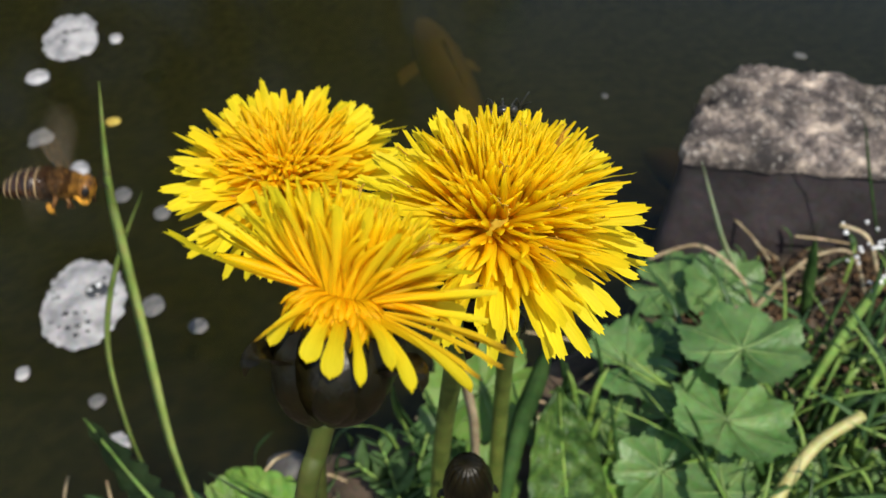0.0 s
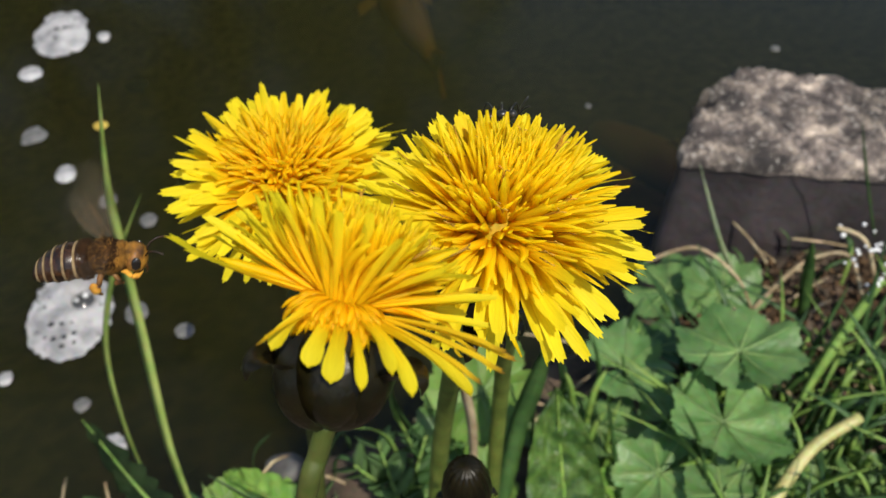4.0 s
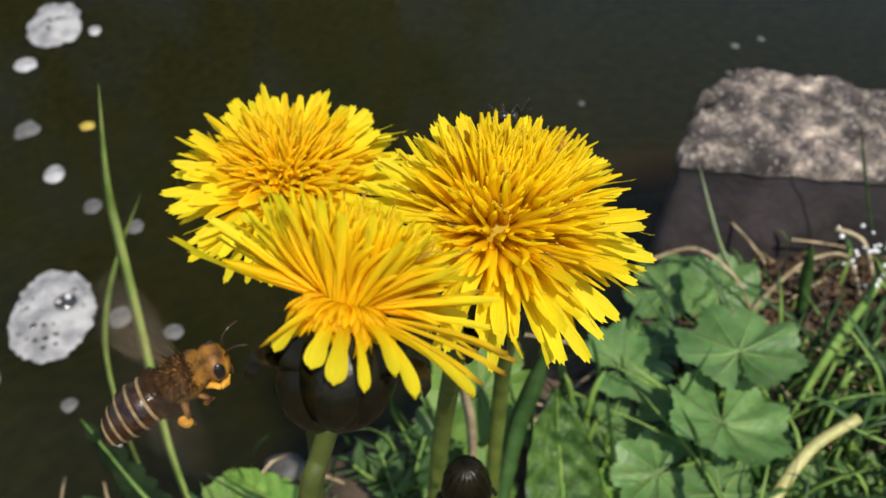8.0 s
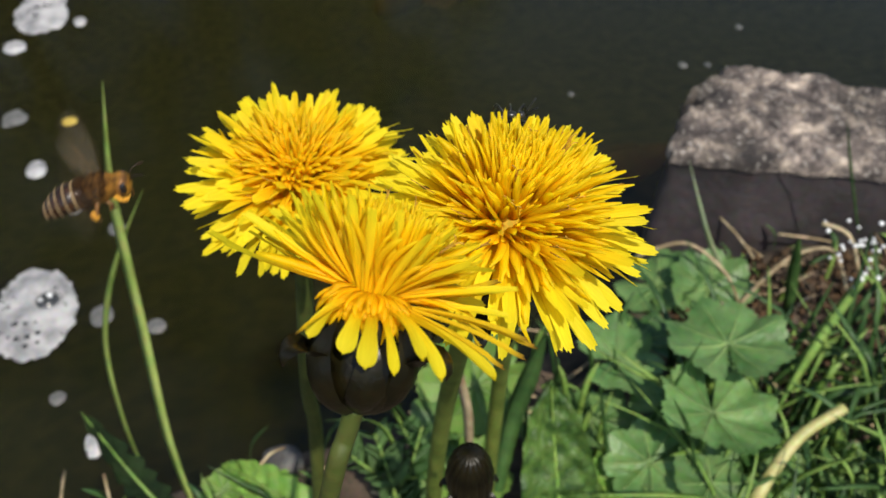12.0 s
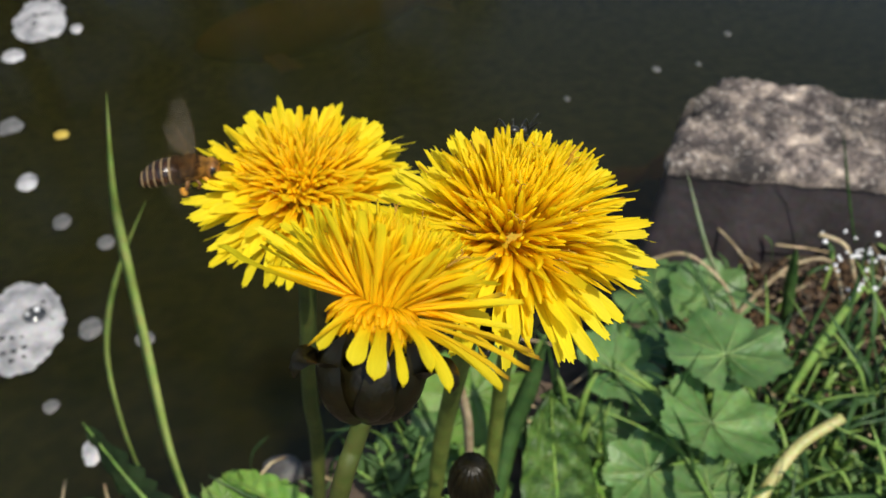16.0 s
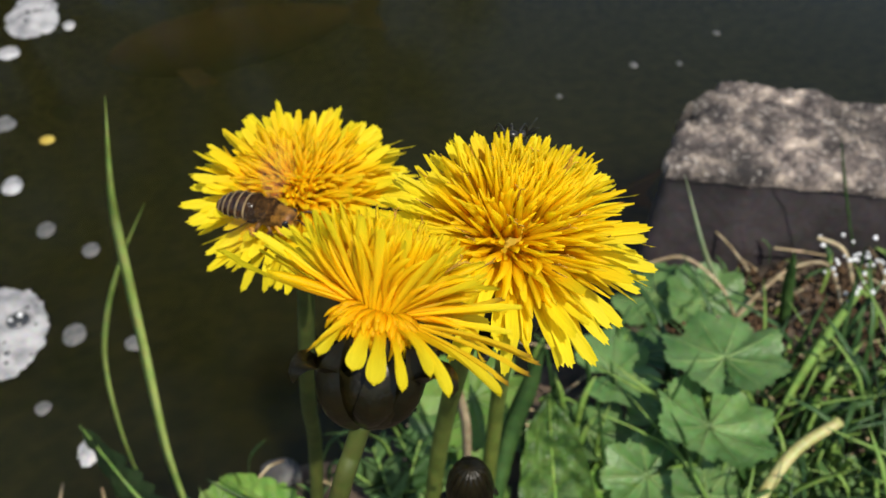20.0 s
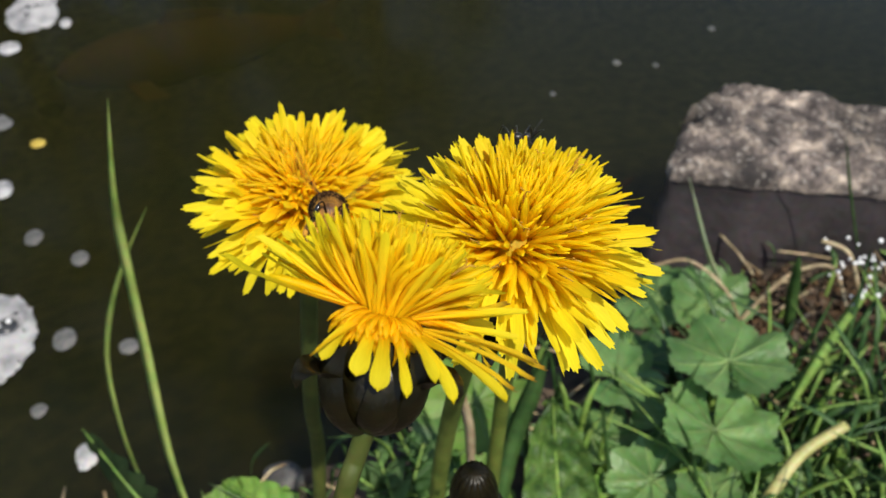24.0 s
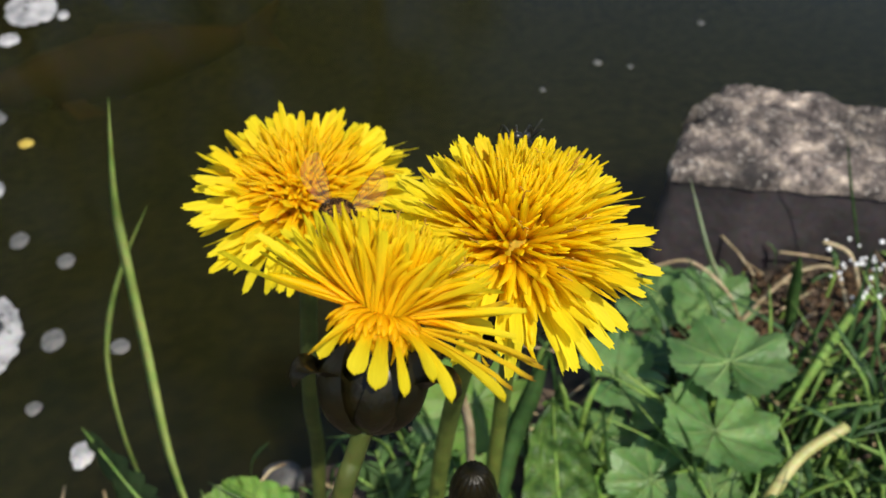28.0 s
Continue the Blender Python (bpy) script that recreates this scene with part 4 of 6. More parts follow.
stalk([(0.0897, 0.2621, 0.0700), (0.1086, 0.2594, 0.0809), (0.1248, 0.2491, 0.0741), (0.1335, 0.2420, 0.0600)], 0.0008, STRAW, "thin dry brown stalk", name="dry_stalk")
stalk([(0.1335, 0.2420, 0.0600), (0.1445, 0.2457, 0.0778), (0.1553, 0.2493, 0.0850), (0.1656, 0.2441, 0.0913), (0.1708, 0.2312, 0.0800)], 0.0009, STRAW, "thin dry bent stalk", name="dry_stalk")
stalk([(0.1607, 0.2518, 0.1000), (0.1697, 0.2440, 0.0995), (0.1783, 0.2371, 0.0800)], 0.0009, STRAW, "thin dry pale stalk", name="dry_stalk")


def round_leaf(place, radius, axis, heading, mat, label, seed, lobes=8, gap=0.28):
    """A lobed, toothed, pleated round leaf on its stalk."""
    rng = random.Random(seed)
    place = Vector(place)
    foot = Vector((place.x + rng.uniform(-0.01, 0.01), place.y - 0.008 + rng.uniform(-0.008, 0.008), 0))
    foot.z = max(0.02, ground_z(foot.x, foot.y) - 0.003)
    leaf = thing("round_leaf", foot, label, "leaf", "round lobed leaves on the bank")
    m = Matrix.Translation(-foot) @ frame_of(place, axis) @ Matrix.Rotation(radians(heading), 4, "Z")
    rings, sides = 9, 98
    verts, faces = [Vector((0, 0, 0))], []
    span = 2 * math.pi - gap
    for i in range(1, rings + 1):
        s = i / rings
        for j in range(sides + 1):
            u = j / sides
            a = gap / 2 + span * u
            ph = (u * lobes) % 1.0
            lobe = (0.82 + 0.18 * math.sin(math.pi * ph) ** 0.6) * (1 + 0.10 * noise.noise(Vector((u * lobes * 0.8, seed * 2.3, 0))))
            tooth = 1 + 0.08 * (((u * lobes * 7) % 1.0) - 0.5) * s ** 4
            r = radius * s * (1 + (lobe * tooth - 1) * s ** 2)
            pleat = 0.13 * radius * s * (abs(ph - 0.5) * 2 - 0.5) + 0.012 * radius * noise.noise(Vector((u * 40, s * 9, seed)))
            wave = 0.16 * radius * s * s * noise.noise(Vector((math.cos(a) * 1.3, math.sin(a) * 1.3, seed * 1.37)))
            bowl = 0.16 * radius * s * s
            verts.append(Vector((r * math.cos(a), r * math.sin(a), bowl - pleat + 2 * wave)))
    for j in range(sides):
        faces.append((0, 1 + j, 2 + j))
    for i in range(rings - 1):
        for j in range(sides):
            k = 1 + i * (sides + 1) + j
            faces.append((k, k + sides + 1, k + sides + 2, k + 1))
    part("leaf_blade", mesh_of("leaf_blade", verts, faces, mat), leaf, "", m)
    veins = []
    for k in range(lobes):
        a = gap / 2 + span * (k + 0.5) / lobes
        pts = [Vector((radius * s * math.cos(a), radius * s * math.sin(a), 0.16 * radius * s * s + 0.05 * radius * s + 0.0003
                       + 0.32 * radius * s * s * noise.noise(Vector((math.cos(a) * 1.3, math.sin(a) * 1.3, seed * 1.37))))) for s in (0.0, 0.3, 0.6, 0.88)]
        veins.append(tube_data(pts, lambda s: 0.0004 * (1 - 0.75 * s), 5, 6))
    tagged(part("venation", mesh_of("venation", *join(veins), VEIN), leaf, "pale raised leaf veins", m), kind="stuff")
    mid = place * 0.5 + foot * 0.5 + Vector((rng.uniform(-0.006, 0.006), rng.uniform(-0.006, 0.006), 0))
    part("leaf_stalk", tube("leaf_stalk", [foot - foot, mid - foot, place - foot - Vector((0, 0, 0.0004))], 0.0009, BLADE, 7, 10), leaf)
    return leaf


def tree(x, y, height, spread, seed):
    """A leafy tree: tapered trunk, limbs, and a ragged crown of leaf clumps with gaps."""
    rng = random.Random(seed)
    base = Vector((x, y, ground_z(x, y) - 0.05))
    plant = thing("tree", base, "leafy green tree on the far bank, mirrored in the pond", "tree", "trees on the far bank")
    lean = Vector((rng.uniform(-0.2, 0.2), rng.uniform(-0.2, 0.2), 0))
    spine = [Vector((0, 0, 0)), lean * 0.4 + Vector((0, 0, 0.35 * height)), lean + Vector((0, 0, 0.9 * height))]
    part("trunk", tube("trunk", spine, lambda s: 0.11 * (1 - 0.85 * s), BARK, 10, 14), plant, "grey-brown trunk")
    verts, faces = [], []
    for k in range(22):
        s = 0.18 + 0.8 * (k + rng.random()) / 22
        a = k * 2.4 + rng.uniform(-0.4, 0.4)
        reach = spread * (0.45 + 0.55 * math.sin(math.pi * min(1, 0.25 + 0.75 * s))) * rng.uniform(0.7, 1.1)
        root = curve_at(spine, s * 0.9)
        tip = root + Vector((math.cos(a) * reach, math.sin(a) * reach, reach * rng.uniform(0.15, 0.6)))
        part("limb", tube("limb", [root, root.lerp(tip, 0.5) + Vector((0, 0, 0.06)), tip], lambda q: 0.035 * (1 - 0.85 * q), BARK, 6, 7), plant)
        for c in range(5):
            mid = root.lerp(tip, rng.uniform(0.35, 1.05)) + Vector((rng.gauss(0, 0.12), rng.gauss(0, 0.12), rng.gauss(0, 0.12)))
            size = rng.uniform(0.2, 0.42)
            for _ in range(42):
                p = mid + Vector((rng.gauss(0, 0.5), rng.gauss(0, 0.5), rng.gauss(0, 0.4))) * size
                u = Vector((rng.gauss(0, 1), rng.gauss(0, 1), rng.gauss(0, 0.6))).normalized()
                w = u.orthogonal().normalized()
                length, half = rng.uniform(0.07, 0.13), rng.uniform(0.02, 0.035)
                n = len(verts)
                verts += [p, p + u * length * 0.5 + w * half, p + u * length, p + u * length * 0.5 - w * half]
                faces.append((n, n + 1, n + 2, n + 3))
    tagged(part("crown", mesh_of("crown", verts, faces, TREE_LEAF, False), plant, "dense small green leaves"), kind="stuff")


for k, (x, y, height, spread) in enumerate(((-8.2, 4.4, 6.2, 1.5), (-6.1, 5.2, 6.8, 1.5), (-4.3, 4.6, 6.5, 1.4), (-2.7, 5.1, 7.0, 1.4), (-1.3, 4.5, 6.6, 1.2), (-0.35, 5.3, 6.9, 1.0))):
    tree(x, y, height, spread, 60 + k)


LEAVES = (  # place, radius, axis, heading, shade
    ((0.1005, 0.1800, 0.1100), 0.0212, (-0.15, 0.10, 1), 262, 0), ((0.0905, 0.1549, 0.1050), 0.0205, (0.22, 0.10, 1), 80, 0),
    ((0.0662, 0.1891, 0.0900), 0.0185, (0.30, -0.10, 1), 200, 0), ((0.1210, 0.2500, 0.0620), 0.0200, (0.1, -0.15, 1), 275, 0),
    ((0.1005, 0.2560, 0.0580), 0.0190, (-0.3, 0.05, 1), 150, 0), ((0.0839, 0.2184, 0.0640), 0.0170, (0.1, 0.25, 1), 300, 1),
    ((0.0720, 0.1480, 0.0860), 0.0160, (-0.3, -0.1, 1), 20, 0), ((0.0900, 0.1390, 0.0880), 0.0155, (0.35, -0.1, 1), 120, 0),
    ((0.1120, 0.1600, 0.0800), 0.0150, (0.4, -0.2, 1), 60, 1), ((0.0144, 0.1934, 0.0680), 0.0230, (-0.1, -0.2, 1), 210, 2),
    ((0.0560, 0.1700, 0.0780), 0.0165, (0.1, 0.15, 1), 290, 0), ((0.1290, 0.2120, 0.0640), 0.0140, (0.3, -0.4, 1), 190, 1),
    ((0.0300, 0.1840, 0.0600), 0.0105, (0.2, -0.1, 1), 40, 0), ((-0.0600, 0.1540, 0.0560), 0.0085, (0.1, -0.3, 1), 140, 2),
    ((-0.0800, 0.1560, 0.0540), 0.0090, (-0.2, -0.3, 1), 230, 2), ((0.0020, 0.1800, 0.0600), 0.0150, (0.0, -0.1, 1), 260, 0),
    ((0.1080, 0.1980, 0.0780), 0.0120, (0.5, -0.3, 1), 30, 1), ((0.0790, 0.1680, 0.0880), 0.0110, (-0.5, 0.2, 1), 180, 0),
    ((0.0149, 0.1518, 0.0750), 0.0130, (-0.3, -0.3, 1), 0, 2),
    ((0.0426, 0.1498, 0.0700), 0.0150, (0.2, -0.3, 1), 77, 0),
    ((0.0658, 0.1518, 0.0750), 0.0140, (0.3, -0.3, 1), 154, 2),
    ((0.0855, 0.1479, 0.0750), 0.0160, (-0.2, -0.3, 1), 231, 0),
    ((0.1082, 0.1520, 0.0700), 0.0130, (-0.3, -0.3, 1), 308, 2),
    ((0.1318, 0.1547, 0.0700), 0.0120, (0.2, -0.3, 1), 25, 2),
    ((0.1472, 0.1503, 0.0700), 0.0140, (0.3, -0.3, 1), 102, 0),
    ((-0.0048, 0.1526, 0.0650), 0.0100, (-0.2, -0.3, 1), 179, 2),
    ((0.1180, 0.1450, 0.0740), 0.0120, (0.2, -0.4, 1), 310, 0), ((0.0520, 0.1480, 0.0760), 0.0120, (-0.2, -0.3, 1), 75, 2))
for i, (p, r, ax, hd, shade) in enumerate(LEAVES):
    round_leaf(p, r, ax, hd, (LEAF, LEAF_SHADED, LEAF_BRIGHT)[shade],
               ("green lobed round leaf with pleats", "small lobed leaf, shade put in its dark green", "bright yellow-green lobed leaf")[shade], i + 1)


def broad_leaf(pts, width, mat, label, side, seed, toothed=0.0, pucker=0.0012):
    """A long broad leaf with a midrib, puckered between its veins; its margin may be toothed."""
    base = Vector(pts[0])
    leaf = thing("broad_leaf", base, label, "leaf")
    q = [Vector(p) - base for p in pts]
    rows, cols = 40, 16
    verts, faces = [], []
    for i in range(rows + 1):
        s = i / rows
        c = curve_at(q, s)
        d = (curve_at(q, min(1, s + 0.02)) - curve_at(q, max(0, s - 0.02))).normalized()
        w = (Vector(side) - d * d.dot(Vector(side))).normalized()
        up = w.cross(d)
        half = 0.5 * width * math.sin(math.pi * min(1, 0.22 + 0.78 * s) ** 1.15) ** 0.8 if s < 0.999 else 0.0002
        half *= 1 - toothed * abs(((s * 7) % 1.0) - 0.25)
        for j in range(cols + 1):
            v = 2 * j / cols - 1
            z = pucker * noise.noise(Vector((v * 5, s * 14, seed))) + 0.35 * half * v * v + 0.0006 * math.sin(s * 60 - abs(v) * 5)
            verts.append(c + w * v * max(half, 0.0002) + up * z)
    for i in range(rows):
        for j in range(cols):
            k = i * (cols + 1) + j
            faces.append((k, k + cols + 1, k + cols + 2, k + 1))
    part("leaf_blade", mesh_of("leaf_blade", verts, faces, mat), leaf)
    part("midrib", tube("midrib", [p + Vector((0, 0, 0.0004)) for p in q], lambda s: 0.0011 * (1 - 0.8 * s), BLADE, 6, 20), leaf, "pale midrib")
    return leaf


broad_leaf([(0.0400, 0.1280, 0.060), (0.0406, 0.1351, 0.0750), (0.0376, 0.1481, 0.0992), (0.0356, 0.1576, 0.1200)], 0.026, CRINKLED, "broad puckered green leaf standing up", (1, 0.1, 0.1), 3.3, pucker=0.0032)
broad_leaf([(-0.0960, 0.1480, 0.040), (-0.1060, 0.1540, 0.0520), (-0.1180, 0.1640, 0.0600), (-0.1300, 0.1730, 0.0800)], 0.014, SHADE_LEAF, "toothed dandelion leaf above the water, shade put in its dark colour", (0.4, 1, 0.1), 7.1, 0.5)
broad_leaf([(-0.0300, 0.1310, 0.055), (-0.0490, 0.1430, 0.0630), (-0.0665, 0.1545, 0.0625), (-0.0820, 0.1660, 0.0555)], 0.018, LEAF_BRIGHT, "bright green toothed leaf", (0.5, 1, 0.2), 9.7, 0.3)


def vetch_leaf(root, tip, label, seed, pairs=8, size=0.0140):
    rng = random.Random(seed)
    base = Vector(root)
    plant = thing("feathery_leaf", base, label, "leaf")
    q = [base - base, (Vector(tip) - base) * 0.5 + Vector((0, 0, 0.006)), Vector(tip) - base]
    part("leaf_stalk", tube("leaf_stalk", q, 0.0006, BLADE, 6, 12), plant)
    data = mesh_of("leaflet", *blade_data([Vector((0, 0, 0)), Vector((0.5, 0, 0.08)), Vector((1, 0, 0.02))], 0.50, (0, 1, 0), 8, fold=0.35, base=0.5, tip_at=0.4), LEAF_SHADED if seed > 2 else LEAF)
    for i in range(pairs):
        s = 0.25 + 0.75 * i / pairs
        c = curve_at(q, s)
        d = (curve_at(q, min(1, s + 0.03)) - curve_at(q, s - 0.03)).normalized()
        for sgn in (-1, 1):
            w = Vector((-d.y, d.x, 0)).normalized() * sgn
            x = (w + rng.uniform(0.1, 0.9) * d + Vector((rng.gauss(0, 0.25), rng.gauss(0, 0.25), rng.uniform(0.0, 1.0)))).normalized()
            part("leaflet", data, plant, m=frame_of(c, x.orthogonal(), x) @ Matrix.Scale(size * (1.1 - 0.5 * s) * rng.uniform(0.65, 1.15), 4))


vetch_leaf((-0.004, 0.138, 0.055), (-0.030, 0.150, 0.088), "feathery bright green leaf of many leaflets", 1)
vetch_leaf((-0.010, 0.130, 0.055), (-0.022, 0.155, 0.094), "feathery green leaf of many leaflets", 2)
vetch_leaf((-0.015, 0.135, 0.055), (-0.006, 0.160, 0.090), "feathery green leaf with narrow leaflets", 3)
vetch_leaf((0.000, 0.145, 0.055), (-0.014, 0.168, 0.080), "feathery green leaf, shade put in its darker colour", 4, 8, 0.010)


def turf():
    """Short grass, moss and dry litter of the bank."""
    rng = random.Random(5)
    for name, mat, count, label, cat in (("grass", BLADE, 400, "fresh green grass of the bank", "grass"), ("grass", BLADE_DARK, 440, "dark green grass of the bank", "grass"),
                                         ("straw_litter", STRAW, 200, "dry straw and dead stalks on the soil", "straw")):
        pieces = []
        while len(pieces) < count:
            right = rng.random() < 0.6
            x = rng.uniform(0.09, 0.26) if right else rng.uniform(-0.14, 0.26)
            y = rng.uniform(0.10, 0.29)
            if y > edge_y(x) - 0.006 or (x < 0.06 and rng.random() < 0.55) or (y > 0.205 and rng.random() < 0.8):
                continue
            z = ground_z(x, y)
            a, h = rng.uniform(0, 6.283), rng.uniform(0.012, 0.038) * (1.0 if right else 0.75) * (0.5 if y > 0.215 else (1.5 if right else 1))
            if mat is STRAW:
                lean = Vector((math.cos(a), math.sin(a), 0)) * rng.uniform(0.01, 0.03)
                zz = z + rng.uniform(0.001, 0.012)
                pts = [Vector((x, y, zz)), Vector((x, y, zz + 0.003)) + lean * 0.5, Vector((x, y, zz + rng.uniform(-0.002, 0.006))) + lean]
                pieces.append(tube_data(pts, lambda s: 0.00055, 5, 4))
            else:
                lean = Vector((math.cos(a), math.sin(a), 0)) * h * rng.uniform(0.2, 1.1)
                pts = [Vector((x, y, z - 0.002)), Vector((x, y, z + 0.65 * h)) + lean * 0.3, Vector((x, y, z + h * rng.uniform(0.7, 1.1))) + lean]
                pieces.append(blade_data(pts, rng.uniform(0.0011, 0.0030), (math.sin(a), -math.cos(a), 0.1), 7))
        tagged(new(name, mesh_of(name, *join(pieces), mat)), label, cat, kind="stuff")
    pieces = []
    for _ in range(1600):
        x, y = rng.uniform(0.10, 0.25), rng.uniform(0.19, 0.28)
        v, f = ball((rng.uniform(0.0008, 0.002), rng.uniform(0.0008, 0.002), rng.uniform(0.0004, 0.001)), 5, 6, 0.9, 700, x * 99)
        at = Vector((x, y, ground_z(x, y) + rng.uniform(0, 0.008)))
        pieces.append(([p + at for p in v], f))
    tagged(new("moss", mesh_of("moss", *join(pieces), MOSS)), "brown-red moss and rotted litter on the bank", "moss", kind="stuff")


turf()


def pebbles():
    rng = random.Random(8)
    for x, y, r in ((-0.060, 0.170, 0.0085), (-0.050, 0.185, 0.006), (0.028, 0.222, 0.008), (0.040, 0.231, 0.006), (-0.028, 0.196, 0.006), (0.012, 0.211, 0.007), (0.062, 0.245, 0.007)):
        v, f = ball((r, r * 0.8, r * 0.6), 9, 14, 0.35, 110, x * 40)
        ob = new("pebble", mesh_of("pebble", v, f, PEBBLE))
        ob.location = (x, y, ground_z(x, y) + r * 0.25)
        tagged(ob, "small grey pebble half sunk in the bank", "stone", "pebbles on the bank")


pebbles()


def dew():
    """Water drops on the wet grass, as opaque white beads that paint their glints."""
    rng = random.Random(3)
    data = mesh_of("dew_drop", *ball((1, 1, 1), 7, 10), GLINT_WHITE)
    for i in range(40):
        s = rng.random()
        p = curve_at([(0.1722, 0.2279, 0.098), (0.1536, 0.2075, 0.0995), (0.1355, 0.1866, 0.096)], s * 0.5) if i < 5 else \
            Vector((0.176 + rng.gauss(0, 0.007), 0.237 + rng.gauss(0, 0.010), 0.098 + rng.gauss(0, 0.005)))
        ob = new("dew_drop", data)
        ob.matrix_basis = Matrix.Translation(p) @ Matrix.Scale(rng.uniform(0.0006, 0.0011), 4)
        tagged(ob, "white bead for a water drop's glint on wet grass", "drop", "dew drops")


dew()


# ---------------------------------------------------------------- foam on the pond
def foam_patch(size, seed, mat, label, name="foam_patch", height=0.16, ragged=0.35, stretch=1.0, depth=1.3):
    """A low uneven cushion of foam with a wandering outline."""
    rng = random.Random(seed)
    rings, sides = (26, 96) if size > 0.015 else (12, 56)
    verts, faces = [], []
    for i in range(rings + 1):
        s = i / rings
        for j in range(sides):
            a = 2 * math.pi * j / sides
            c = Vector((math.cos(a), math.sin(a), 0))
            r = size * (1 + ragged * noise.noise(c * 1.1 + Vector((seed * 3.1, 0, 0))) + 0.55 * ragged * noise.noise(c * 2.6 + Vector((seed, 5, 0)))
                        + 0.10 * noise.noise(c * 7 + Vector((seed, 9, 0)))) * s
            p = Vector((r * c.x * stretch, r * c.y * depth, 0))
            p.z = size * height * (1 - s ** 4) * (0.8 + 0.3 * noise.noise(p * 2.2 / size + Vector((seed, 0, 0)))) + 0.0004
            p.z += size * 0.018 * noise.noise(p * 9 / size) * (1 - s ** 3) + size * 0.02 * noise.noise(p * 26 / size) * (1 - s)
            verts.append(p)
    for i in range(rings):
        for j in range(sides):
            a, b = i * sides + j, i * sides + (j + 1) % sides
            faces.append((a, a + sides, b + sides, b))
    ob = thing(name, (0, 0, 0), label, "foam", "foam flecks on the water")
    part("froth", mesh_of("froth", verts, faces, mat), ob)
    return ob


def bubbles(ob, spots):
    """Open dark bubbles, each in a thin pale rim."""
    data = mesh_of("bubble", *ball((1, 1, 0.55), 8, 14), BUBBLE)
    rim = mesh_of("bubble_rim", *tube_data([Vector((1.08 * math.cos(a), 1.08 * math.sin(a), 0)) for a in (2 * math.pi * k / 16 for k in range(17))], lambda s: 0.20, 6, 32), FOAM)
    for x, y, z, r in spots:
        m = Matrix.Translation((x, y, z)) @ Matrix.Scale(r, 4)
        pit = part("bubble", data, ob, "dark glossy bubble in the foam", m)
        if r > 0.0010:
            part("bubble_rim", rim, pit)


